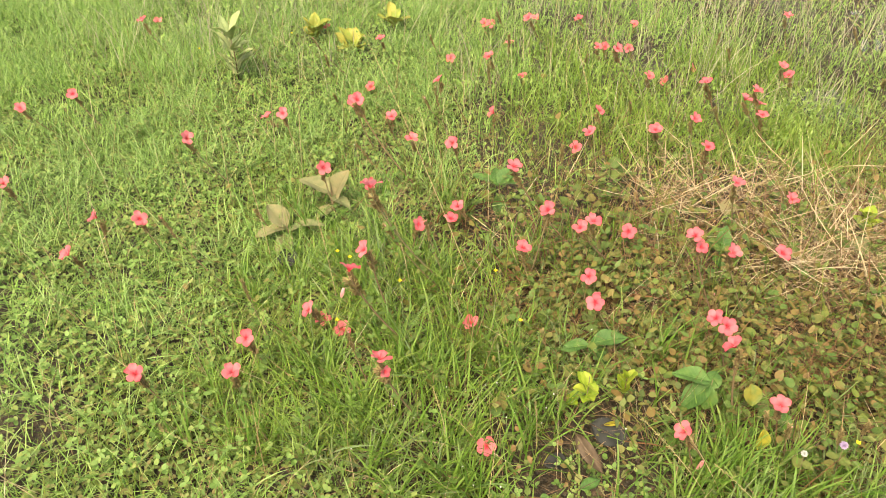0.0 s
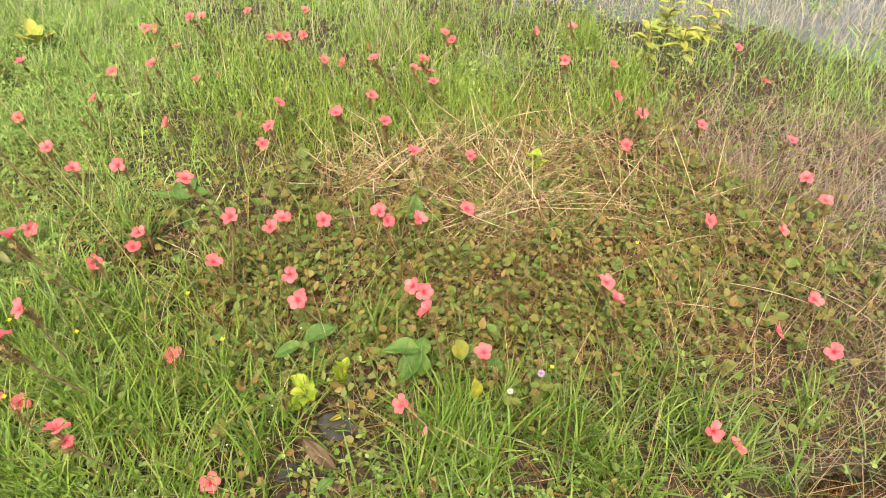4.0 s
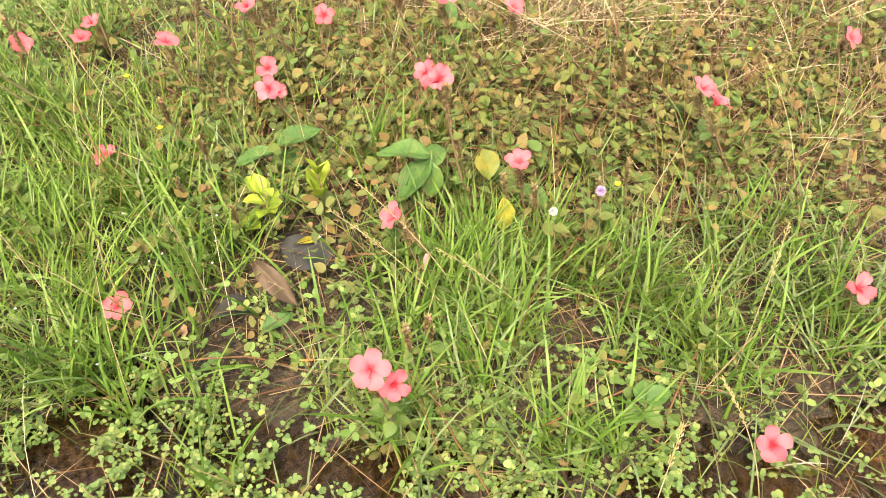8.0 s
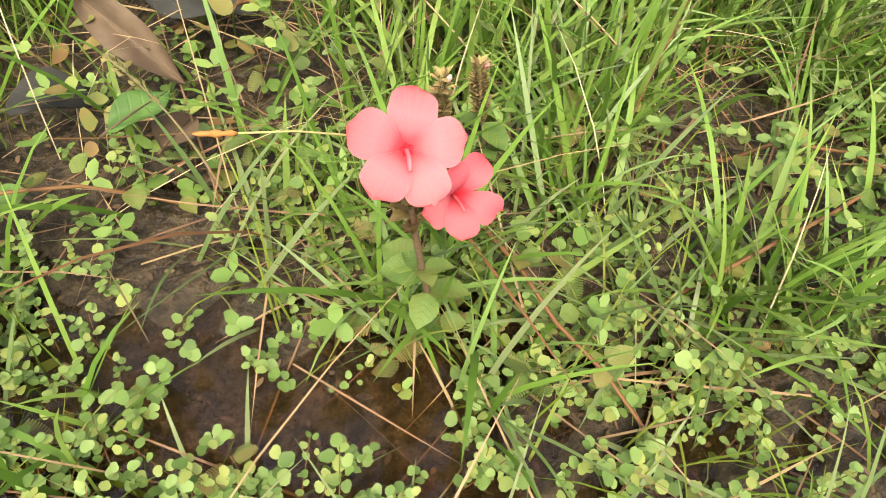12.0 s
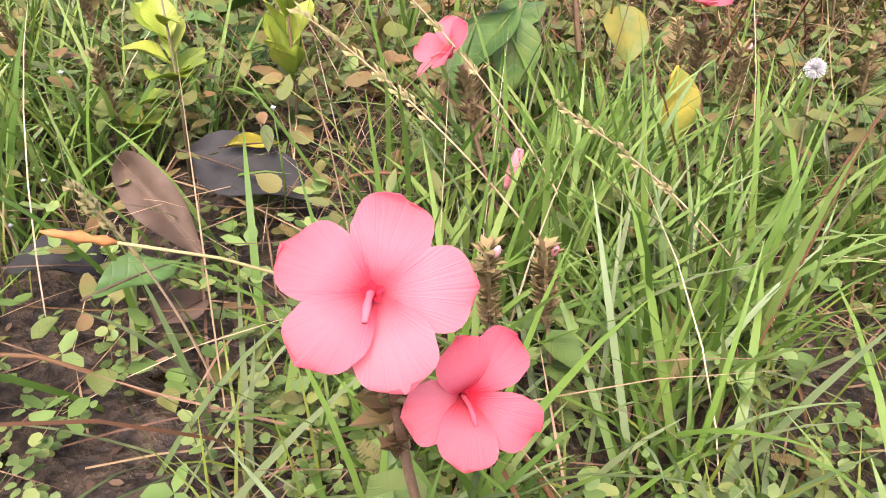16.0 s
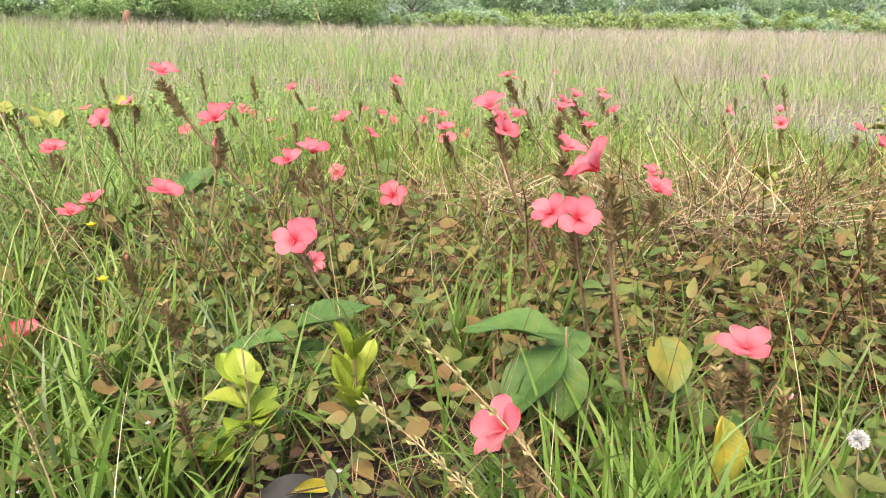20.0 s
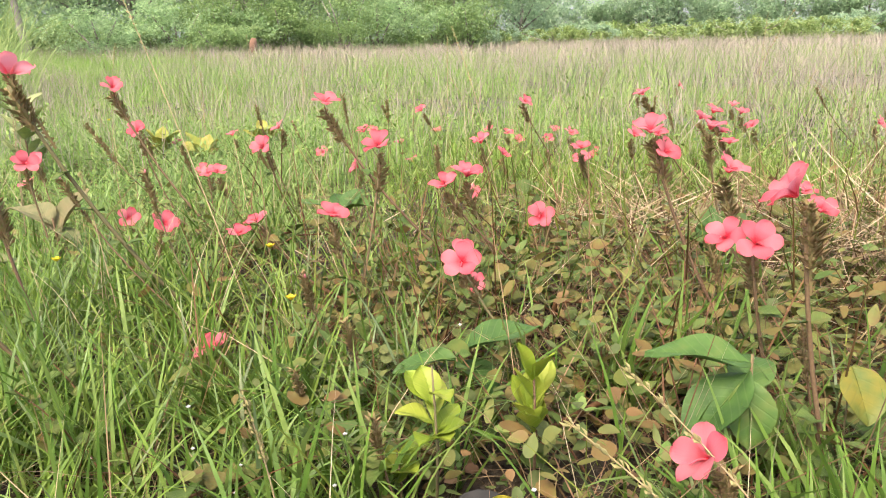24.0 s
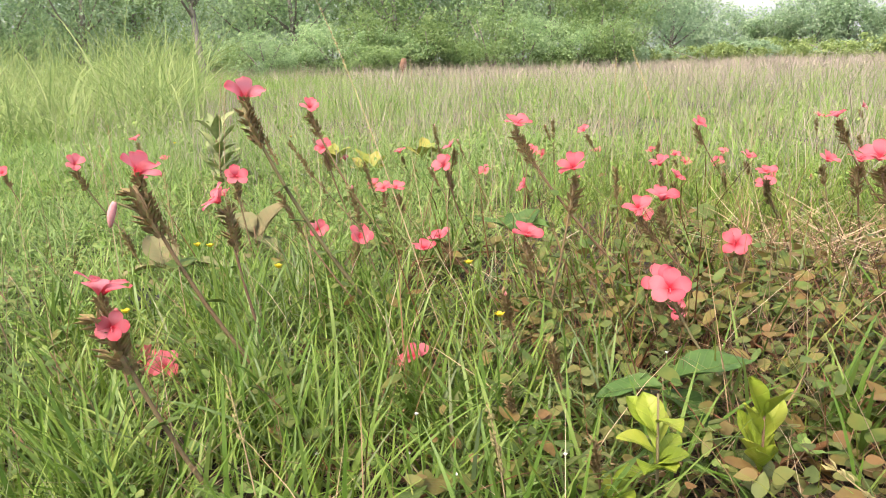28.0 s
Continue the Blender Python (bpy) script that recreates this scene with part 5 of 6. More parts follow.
def ring(nleaf, rise, ln, wd, hz, droop, seed, spread=25):
    r = random.Random(seed)
    return [(360 * i / nleaf + r.uniform(-spread, spread), rise + r.uniform(-18, 18), ln * r.uniform(0.75, 1.15), wd * r.uniform(0.8, 1.1),
             hz * r.uniform(0.6, 1.1), droop * r.uniform(0.5, 1.3)) for i in range(nleaf)]


leafy("broadleaf_plant", -1.08, 1.20, [(50, 58, 0.13, 0.085, 0.08, 0.1), (168, 22, 0.13, 0.080, 0.12, 0.2), (-25, 12, 0.09, 0.045, 0.10, 0.4), (240, 5, 0.08, 0.05, 0.06, 0.3), (110, 40, 0.08, 0.05, 0.10, 0.1)],
      "greyleaf", "broadleaf weed with large pale grey-green felted leaves", "weed", 0.13, 0.003)
leafy("broadleaf_plant", -1.19, 1.03, [(150, 42, 0.11, 0.075, 0.08, 0.2), (205, 8, 0.11, 0.070, 0.08, 0.3), (18, 25, 0.13, 0.045, 0.07, 0.35), (-88, -4, 0.10, 0.065, 0.05, 0.3)],
      "greyleaf", "broadleaf weed with drooping pale grey-green leaves", "weed", 0.10, 0.003)
leafy("broadleaf_plant", -1.85, 2.17, [q for hz in (0.05, 0.11, 0.17, 0.22) for q in ring(5, 44, 0.12, 0.042, hz, 0.12, int(100 * hz), 30)], "sage", "upright weed with narrow grey-green leaves in grass", "weed", 0.24, 0.003)
leafy("yellow_shrub", -1.64, 2.72, ring(9, 52, 0.12, 0.068, 0.035, 0.12, 5, 40), "paleyellow", "young shrub with upright yellow-green leaves", "shrub", 0.07, 0.003, widest=0.62)
leafy("yellow_shrub", -1.40, 2.60, ring(12, 50, 0.12, 0.068, 0.035, 0.12, 6, 40), "paleyellow", "young shrub with upright yellow leaves", "shrub", 0.07, 0.003, widest=0.62)
leafy("yellow_shrub", -1.25, 2.90, ring(10, 50, 0.12, 0.064, 0.05, 0.12, 7, 40), "paleyellow", "young shrub with yellowing upright leaves", "shrub", 0.09, 0.003, widest=0.62)
for sx, sy, sh in ((1.80, 2.22, 0.24), (1.98, 2.32, 0.28), (1.88, 2.52, 0.26), (1.70, 2.38, 0.18)):
    leafy("yellow_shrub", sx, sy, [q for hz in (0.35, 0.6, 0.85, 1.0) for q in ring(4, 22, 0.095, 0.036, sh * hz, 0.3, int(100 * sx + 10 * hz), 40)], "paleyellow", "yellow-green shrub with small drooping leaves at the water's edge", "shrub", sh, 0.003)
leafy("broadleaf_seedling", -0.50, 1.38, [(170, 25, 0.11, 0.05, 0.09, 0.2), (10, 15, 0.09, 0.06, 0.10, 0.2), (60, 40, 0.09, 0.06, 0.09, 0.2), (-80, -20, 0.10, 0.05, 0.05, 0.3), (110, 35, 0.08, 0.05, 0.09, 0.2)],
      "bigleaf", "seedling with broad glossy green leaves among grass", "seedling", 0.10, 0.002)
leafy("broadleaf_seedling", 0.25, 1.13, [(80, 60, 0.10, 0.05, 0.06, 0.1), (-10, 10, 0.09, 0.04, 0.08, 0.3), (-95, 20, 0.08, 0.05, 0.05, 0.2), (170, 20, 0.07, 0.04, 0.08, 0.2)],
      "bigleaf", "seedling with upright green leaves above the straw", "seedling", 0.09, 0.002)
leafy("broadleaf_seedling", -0.165, 0.64, [(5, 28, 0.11, 0.058, 0.10, 0.15), (195, 5, 0.08, 0.045, 0.095, 0.25), (-30, -5, 0.07, 0.045, 0.09, 0.3)],
      "bigleaf", "seedling with broad green leaves in brown undergrowth", "seedling", 0.11, 0.002)
leafy("broadleaf_seedling", 0.135, 0.50, [(174, 8, 0.100, 0.056, 0.160, 0.10), (208, -42, 0.105, 0.060, 0.152, 0.05), (70, 25, 0.06, 0.045, 0.13, 0.2), (-95, -62, 0.07, 0.045, 0.145, 0.1)],
      "bigleaf", "seedling with large glossy green leaves browned at the edge", "seedling", 0.17, 0.0022)
leafy("broadleaf_seedling", 0.31, 0.53, [(140, 35, 0.08, 0.05, 0.05, 0.2), (-40, -10, 0.09, 0.05, 0.07, 0.3)], "bigleaf", "seedling with broad green leaves turning yellow", "seedling", 0.07, 0.002)
leafy("hanging_leaf_twig", 0.25, 0.395, [(-75, -72, 0.070, 0.036, 0.145, 0.05)], "yellowleaf", "single yellow leaf hanging from a thin twig", "leaf", 0.14, 0.0012)
leafy("hanging_leaf_twig", 0.235, 0.52, [(-75, -48, 0.058, 0.050, 0.155, 0.12)], "turning", "yellowing leaf on a thin twig", "leaf", 0.155, 0.0012)
leafy("lime_rosette", -0.072, 0.494, ring(12, 52, 0.048, 0.025, 0.140, -0.15, 8), "lime", "bright lime-green young leaves on a low shrub", "shrub", 0.15, 0.0018, widest=0.6)
leafy("lime_rosette", -0.169, 0.46, ring(9, 45, 0.046, 0.028, 0.170, 0.2, 9), "lime", "bright lime-green shoot with pointed leaves", "shrub", 0.18, 0.0018, widest=0.58)
leafy("lime_rosette", -0.21, 0.475, ring(6, 40, 0.038, 0.030, 0.075, 0.2, 10), "lime", "low lime-green shoot near the ground", "shrub", 0.08, 0.0015)
leafy("lime_rosette", 0.74, 1.35, ring(5, 35, 0.06, 0.045, 0.10, 0.2, 12), "lime", "lime-green leaves above dry straw", "shrub", 0.11, 0.0018)
leafy("round_leaf_weed", -0.262, 0.193, [(20, 12, 0.026, 0.027, 0.045, 0.1), (150, 5, 0.017, 0.018, 0.03, 0.1)], "bigleaf", "weed with a round dark green leaf on wet ground", "weed", 0.05, 0.001, widest=0.5)
leafy("round_leaf_weed", 0.40, 0.01, [(80, 20, 0.042, 0.036, 0.07, 0.1), (200, 10, 0.038, 0.032, 0.06, 0.2), (-40, 5, 0.036, 0.03, 0.05, 0.2), (10, 35, 0.04, 0.034, 0.08, 0.1)], "bigleaf", "low weed with rounded dark green leaves", "weed", 0.08, 0.0016, widest=0.5)
leafy("tan_leaf_twig", 0.70, 1.17, [(100, 25, 0.10, 0.07, 0.06, 0.15)], "greyleaf", "large tan dry leaf on the straw", "leaf", 0.07, 0.0015)
leafy("tan_leaf_twig", 0.58, 1.15, [(60, 20, 0.07, 0.05, 0.06, 0.15)], "greyleaf", "tan dry leaf on the straw", "leaf", 0.07, 0.0015)
leafy("tan_leaf_twig", 0.30, 1.36, [(80, 35, 0.07, 0.055, 0.07, 0.15), (-60, 10, 0.06, 0.05, 0.05, 0.2)], "greyleaf", "dull tan leaf pair in the straw", "leaf", 0.08, 0.0015)


def fallen(name, x, y, z, az, ln, wd, mat, label, rise=-5, roll=0, curl=0.6):
    me = leaf_mesh(name, ln, wd, M[mat], droop=0.12, fold=curl, wave=0.07, cols=5, rows=12, seed=int(1000 * abs(x)))
    lf = new(name)
    lf.empty_display_size = 0.02
    lf.matrix_world = Matrix.Translation((x, y, z)) @ Euler((radians(roll), radians(-rise), radians(az))).to_matrix().to_4x4()
    obj("blade", me, lf)
    obj("midrib", tube("midrib", [(ln * t * (1 - 0.018 * t), 0, -0.12 * ln * t * t + 0.0006) for t in (-0.1, 0.2, 0.45, 0.7, 0.95)], [0.0012, 0.001, 0.0008, 0.0005, 0.0002], M["deadleaf"], 5), lf)
    return tagged(lf, label, "leaf", "fallen leaves")


fallen("fallen_leaf", -0.188, 0.355, 0.082, -50, 0.115, 0.036, "deadleaf", "long curled dead brown leaf lying in grass", -14, 30, 1.1)
fallen("fallen_leaf", -0.150, 0.405, 0.066, -18, 0.11, 0.072, "darkleaf", "broad dark grey dead leaf on wet ground", -8, 15, 0.3)
fallen("fallen_leaf", -0.26, 0.29, 0.03, 15, 0.075, 0.045, "darkleaf", "blackened dead leaf on wet ground", -4, 10)
fallen("fallen_leaf", -0.172, 0.215, 0.06, 35, 0.06, 0.028, "bigleaf", "fallen green leaf with yellowing rim", 10, 10, 0.3)
fallen("fallen_leaf", -0.12, 0.40, 0.075, 20, 0.05, 0.012, "yellowleaf", "curled yellow leaf over dead leaves", 0, 30, 1.0)
fallen("fallen_leaf", -0.14, 0.22, 0.03, 60, 0.05, 0.035, "deadleaf", "withered brown leaf near water", -3, 10)
fallen("fallen_leaf", 0.20, 0.58, 0.075, 150, 0.06, 0.03, "deadleaf", "curled brown dead leaf under green leaves", 5, 40, 1.0)
fallen("fallen_leaf", -0.33, 0.62, 0.03, 120, 0.08, 0.04, "deadleaf", "brown dead leaf in shaded undergrowth", 0, 20)
fallen("fallen_leaf", -1.14, 0.86, 0.05, 100, 0.10, 0.06, "darkleaf", "grey dead leaf on the grass", 5, 10)
fallen("fallen_leaf", 0.10, 0.84, 0.06, 10, 0.09, 0.05, "darkleaf", "dark grey dead leaf under the shrubs", 0, 10)

ROUND = [leaf_mesh("leaf", 1.0, w, M["roundleaf"], droop=0.18, fold=0.25, rows=5, cols=2, widest=0.42, seed=s, thick=0.02) for s, w in enumerate((0.8, 0.95, 0.7))]


def creeping_shrub(x, y, az, ln, nleaf, size, seed):
    """A red-brown runner that arches over the ground with alternate round leaves on short stalks."""
    r = random.Random(seed)
    pl = root("creeping_shrub", at_ground(x, y), "creeping shrub with red-brown runner and olive bronze leaves", "shrub", "creeping shrubs")
    d = Vector((math.cos(az), math.sin(az), 0))
    s = Vector((-d.y, d.x, 0))
    z0 = pl.location.z
    pts, bow = [], r.uniform(-0.15, 0.15)
    for i in range(9):
        t = i / 8
        q = d * ln * t + s * bow * ln * math.sin(math.pi * t)
        up = float(ground_z(np.array(x + q.x), np.array(y + q.y))) - z0
        pts.append(q + Vector((0, 0, up + 0.004 + 0.065 * math.sin(math.pi * min(1, t * 1.15)) * r.uniform(0.7, 1.1))))
    obj("runner", tube("runner", pts, [0.0022 - 0.0011 * i / 8 for i in range(9)], M["runner"]), pl)
    for i in range(nleaf):
        at = pts[min(8, 1 + int(8 * (i + r.random()) / nleaf))]
        k = size * r.uniform(0.6, 1.15)
        a = az + (1 if i % 2 else -1) * r.uniform(0.5, 1.6)
        m = Matrix.Translation(at + Vector((0, 0, r.uniform(0.0, 0.02)))) @ Euler((r.uniform(-0.3, 0.3), r.uniform(-0.8, 0.25), a)).to_matrix().to_4x4() @ Matrix.Scale(k, 4)
        obj("leaf", ROUND[r.randrange(3)], pl, m)
    return pl


rnd = random.Random(21)
made = 0
while made < 74:
    x, y = rnd.uniform(-0.75, 1.9), rnd.uniform(0.0, 1.75)
    v = float(np.clip(hummock(np.array(x), np.array(y)) + 0.06, 0, 1))
    if rnd.random() > v or float(wet(np.array(x), np.array(y))) > 0.3:
        continue
    creeping_shrub(x, y, rnd.uniform(0, 6.28), rnd.uniform(0.18, 0.42), 13, rnd.uniform(0.030, 0.048) * (0.6 if y < 0.45 else 1.0), made)
    made += 1
for k, (x, y, az, ln) in enumerate([(-0.36, 0.20, 0.0, 0.26), (0.02, 0.72, 0.05, 0.4), (0.10, 0.60, 0.1, 0.35), (-0.3, 0.6, 0.9, 0.35), (0.0, 0.45, 0.6, 0.3),
                                    (0.22, 0.02, 0.4, 0.3), (0.30, 0.14, -0.3, 0.25), (0.42, -0.02, 0.8, 0.3), (0.52, 0.30, 2.4, 0.3), (0.40, 0.36, 0.3, 0.25)]):
    creeping_shrub(x, y, az, ln, 10, 0.022 if y < 0.4 else 0.032, 400 + k)


# long woody runners over the hummock
def woody_runner(points, thick):
    p0 = Vector(points[0])
    pl = root("woody_runner", p0, "long red-brown woody runner arching over the undergrowth", "shrub", "woody runners")
    a, b, c = (Vector(q) - p0 for q in points)
    line = [(1 - t) ** 2 * a + 2 * t * (1 - t) * b + t * t * c for t in [i / 10 for i in range(11)]]
    line = [Vector((0.0, 0.0, -p0.z))] + line[1:] + [line[-1] + (line[-1] - line[-2]) * 1.2 - Vector((0, 0, 0.06))]
    obj("runner", tube("runner", line, [thick * (1.1 - 0.4 * i / 11) for i in range(12)], M["runner"], 7), pl)
    for k in range(8):
        m = Matrix.Translation(line[k + 2]) @ Euler((rnd.uniform(-0.4, 0.4), rnd.uniform(-0.9, 0.0), 2.3 * k)).to_matrix().to_4x4() @ Matrix.Scale(rnd.uniform(0.02, 0.03), 4)
        obj("leaf", ROUND[k % 3], pl, m)


woody_runner([(-0.13, 1.24, 0.075), (-0.03, 1.20, 0.10), (0.10, 1.09, 0.08)], 0.0038)
woody_runner([(-0.05, 0.90, 0.085), (0.03, 0.88, 0.10), (0.13, 0.90, 0.08)], 0.0038)
woody_runner([(-0.427, 0.955, 0.05), (-0.35, 0.92, 0.06), (-0.28, 0.875, 0.05)], 0.0032)
woody_runner([(-0.07, 0.57, 0.045), (0.01, 0.61, 0.075), (0.09, 0.70, 0.07)], 0.0042)
woody_runner([(-0.503, 1.061, 0.07), (-0.369, 0.872, 0.09), (-0.271, 0.83, 0.07)], 0.0028)
woody_runner([(-0.707, 1.191, 0.07), (-0.628, 1.263, 0.09), (-0.562, 1.392, 0.07)], 0.0028)
woody_runner([(0.28, 1.00, 0.06), (0.40, 0.93, 0.09), (0.52, 0.95, 0.07)], 0.0036)
woody_runner([(0.10, 0.76, 0.06), (0.20, 0.73, 0.08), (0.31, 0.78, 0.06)], 0.0034)

# grass tufts that stand singly
def blade_mesh(ln, wd, bend, seed):
    V, F = [], []
    pos, k = Vector((0, 0, 0)), 8
    for i in range(k + 1):
        t = i / k
        w = wd * (0.7 + 0.5 * t) * (1 - t ** 2.4) * 0.5 + 0.0002
        V += [pos + Vector((0, -w, 0.25 * w)), pos.copy(), pos + Vector((0, w, 0.25 * w))]
        a = 0.1 + bend * t
        pos = pos + Vector((math.sin(a), 0, math.cos(a))) * ln / k
    for i in range(k):
        for j in (0, 1):
            a = 3 * i + j
            F.append((a, a + 3, a + 4, a + 1))
    me = bpy.data.meshes.new("blade")
    me.from_pydata(V, [], F)
    for f in me.polygons:
        f.use_smooth = True
    me.materials.append(M["tuft"])
    return me


M["tuft"] = ramp_leaf("tuft_blade", [(0.060, 0.12, 0.0169), (0.102, 0.181, 0.0269), (0.138, 0.218, 0.0605), (0.166, 0.223, 0.101)], rough=0.4, island=False, vary=0.2)
BLADES = [blade_mesh(rnd.uniform(0.13, 0.24), rnd.uniform(0.004, 0.0065), rnd.uniform(0.3, 1.6), i) for i in range(9)]


def grass_tuft(x, y, count, size, seed):
    r = random.Random(seed)
    pl = root("grass_tuft", at_ground(x, y), "tuft of long bright green grass blades", "grass", "grass tufts")
    for i in range(count):
        m = Matrix.Translation((r.gauss(0, 0.012), r.gauss(0, 0.012), -0.004)) @ Euler((r.gauss(0, 0.2), r.uniform(-0.15, 0.5), r.uniform(0, 6.28))).to_matrix().to_4x4()
        obj("blade", BLADES[r.randrange(9)], pl, m @ Matrix.Scale(size * r.uniform(0.6, 1.1), 4))
    return pl


made = 0
while made < 70:
    x, y = rnd.uniform(-1.1, 0.9), rnd.uniform(-0.02, 1.0)
    if rnd.random() > float(lush_zone(np.array(x), np.array(y))) + 0.08 or (abs(x) < 0.12 and y < 0.12) or (-0.40 < x < -0.02 and 0.08 < y < 0.46):
        continue
    grass_tuft(x, y, 14, rnd.uniform(0.6, 1.0), made)
    made += 1
for x, y in ((0.02, 0.05), (0.05, -0.02), (0.16, 0.10), (0.19, 0.16), (0.24, 0.32), (-0.36, 0.46), (-0.25, 0.47)):
    grass_tuft(x, y, 12, 0.85, int(1000 * x + 5000))


# seed spikes on arching stalks
def seed_stalk(x, y, tip, seed, bend=0.35):
    r = random.Random(seed)
    pl = root("seed_stalk", at_ground(x, y), "thin grass stalk with a knobbly straw-green seed spike", "grass", "seed stalks")
    b = pl.location
    t3 = Vector(tip) - b
    mid = Vector((t3.x * bend, t3.y * bend, t3.z * 0.62))
    pts = [2 * s * (1 - s) * mid + s * s * t3 for s in [i / 14 for i in range(15)]]
    obj("stalk", tube("stalk", pts, [0.0011 - 0.0006 * i / 14 for i in range(15)], M["straw"], 5), pl)
    line = []
    for i in range(18):
        v = 0.66 + 0.34 * i / 17
        line.append((2 * v * (1 - v) * mid + v * v * t3, (2 * (1 - 2 * v) * mid + 2 * v * t3).normalized()))
    V, F = core_tube(line, 0.0005)
    for i in range(40):
        j = r.randrange(len(V) if i == 0 else 72)
        q, d = V[j], line[min(17, j // 4)][1]
        e = (q - line[min(17, j // 4)][0]).normalized()
        f = e.cross(d)
        ln, wd, k = r.uniform(0.005, 0.010), r.uniform(0.0010, 0.0018), len(V)
        tipv = q + d * ln + e * ln * 0.35
        m2 = (q + tipv) / 2
        V += [m2 + f * wd, tipv, m2 - f * wd, m2 + e * wd * 1.5]
        F += [(j, k, k + 3), (k, k + 1, k + 3), (j, k + 3, k + 2), (k + 3, k + 1, k + 2)]
    me = bpy.data.meshes.new("seed_spike")
    me.from_pydata(V, [], F)
    me.materials.append(M["spike"])
    obj("seed_spike", me, pl)
    return pl


M["spike"] = ramp_leaf("seed_spike", [(0.186, 0.186, 0.062), (0.26, 0.236, 0.0992), (0.248, 0.186, 0.0868)], rough=0.7, glow=0.1)
for i, (x, y, tx, ty, tz) in enumerate([(0.16, 0.22, -0.045, 0.33, 0.205), (0.18, 0.25, 0.0, 0.36, 0.235), (0.30, 0.20, 0.12, 0.26, 0.17), (-0.10, 0.20, -0.14, 0.16, 0.165),
                                        (-0.5, 0.30, -0.55, 0.33, 0.22), (-0.93, 0.75, -0.98, 0.80, 0.33), (-0.70, 0.80, -0.76, 0.85, 0.30), (-1.2, 0.9, -1.25, 0.95, 0.35),
                                        (0.55, -0.12, 0.45, -0.05, 0.20), (0.60, 0.1, 0.66, 0.2, 0.22), (0.35, -0.16, 0.40, -0.08, 0.14), (-0.28, 0.35, -0.30, 0.33, 0.22), (0.9, 0.5, 0.8, 0.62, 0.28)]):
    seed_stalk(x, y, (tx, ty, tz), i)
seed_stalk(-0.50, 0.85, (-0.95, 1.32, 0.66), 90, 0.5)
for i in range(34):
    x, y = rnd.uniform(-2.2, 2.2), rnd.uniform(1.0, 4.2)
    h = rnd.uniform(0.25, 0.55)
    seed_stalk(x, y, (x + rnd.gauss(0, 0.1), y + rnd.gauss(0, 0.1), h), 100 + i)


# one dry stalk with an orange tip beside the large bloom
stalk = root("seed_stalk", at_ground(0.07, 0.09), "dry grass stalk with an orange-brown withered tip", "grass", "seed stalks")
way = [Vector(q) - stalk.location for q in ((0.07, 0.09, stalk.location.z - 0.004), (0.05, 0.07, 0.10), (0.0, 0.045, 0.185), (-0.045, 0.028, 0.214), (-0.070, 0.021, 0.224))]
obj("stalk", tube("stalk", way, [0.0008, 0.0007, 0.0006, 0.0005, 0.0005], M["spike"], 6), stalk)
tip = [way[-1] + Vector((-1, -0.15, 0.30)) * 0.018 * i / 6 for i in range(7)]
obj("tip", tube("tip", tip, [0.0006, 0.0016, 0.0010, 0.0019, 0.0011, 0.0012, 0.0003], M["orange"], 7), stalk, None, "withered orange-brown tip")


# fluffy and small flowers
def fluff(name, x, y, z, r0, mat, label):
    pl = root(name, at_ground(x + 0.02, y), label, "flower")
    b = pl.location
    c = Vector((x, y, z)) - b
    obj("stem", tube("stem", [(0, 0, -0.004), c * 0.5 + Vector((0.004, 0, 0)), c], [0.0011, 0.0009, 0.0007], M["stem"]), pl)
    r = np.random.default_rng(int(1000 * abs(x)))
    n = 600
    d = r.normal(0, 1, (n, 3))
    d /= np.linalg.norm(d, axis=1)[:, None]
    s = np.cross(d, r.normal(0, 1, (n, 3)))
    s /= np.linalg.norm(s, axis=1)[:, None]
    ln = r0 * r.uniform(0.8, 1.1, n)[:, None]
    V = np.stack([d * 0.0008 - s * 0.0002, d * 0.0008 + s * 0.0002, d * ln + s * 0.00022, d * ln - s * 0.00022], 1) + np.array(c)
    obj("head", make_mesh("head", V.reshape(-1, 3), np.arange(4 * n), np.full(n, 4), M[mat]), pl)
    for k in range(6):
        m = Matrix.Translation(c * rnd.uniform(0.1, 0.8)) @ Euler((0, rnd.uniform(-0.6, 0.2), rnd.uniform(0, 6.3))).to_matrix().to_4x4() @ Matrix.Scale(0.03, 4)
        obj("leaf", ROUND[k % 3], pl, m)


fluff("puffball_flower", 0.408, 0.35, 0.192, 0.0095, "purple", "round lilac puffball flower on a thin stem")
fluff("seed_puff", 0.32, 0.322, 0.178, 0.0075, "white", "round white seed puff on a thin stem")


def small_flower(x, y, z, mat, size, label, name):
    pl = root(name, at_ground(x, y), label, "flower", label.split()[0] + " small flowers")
    c = Vector((0, 0, z))
    obj("stem", tube("stem", [(0, 0, -0.004), (0.004, 0.003, z * 0.5), c], [0.0009, 0.0008, 0.0006], M["tuft"], 5), pl)
    for k in range(4):
        me = leaf_mesh("petal", size, size * 0.8, M[mat], droop=-0.3, fold=0.4, rows=4, cols=2, widest=0.55, seed=k)
        obj("petal", me, pl, Matrix.Translation(c) @ Euler((0, radians(-25), radians(90 * k + 20))).to_matrix().to_4x4())


YELLOWS = [(-0.855, 0.54), (-0.882, 0.77), (-0.714, 0.70), (-0.45, 0.80), (-0.36, 0.62), (-0.93, 0.80), (-1.95, 2.05), (0.44, 0.36), (0.85, 0.75), (-1.6, 2.3)]
for x, y in YELLOWS:
    small_flower(x, y, 0.19 if y < 1 else 0.22, "yellow", 0.008, "yellow small flower on a thin green stem", "yellow_flower")
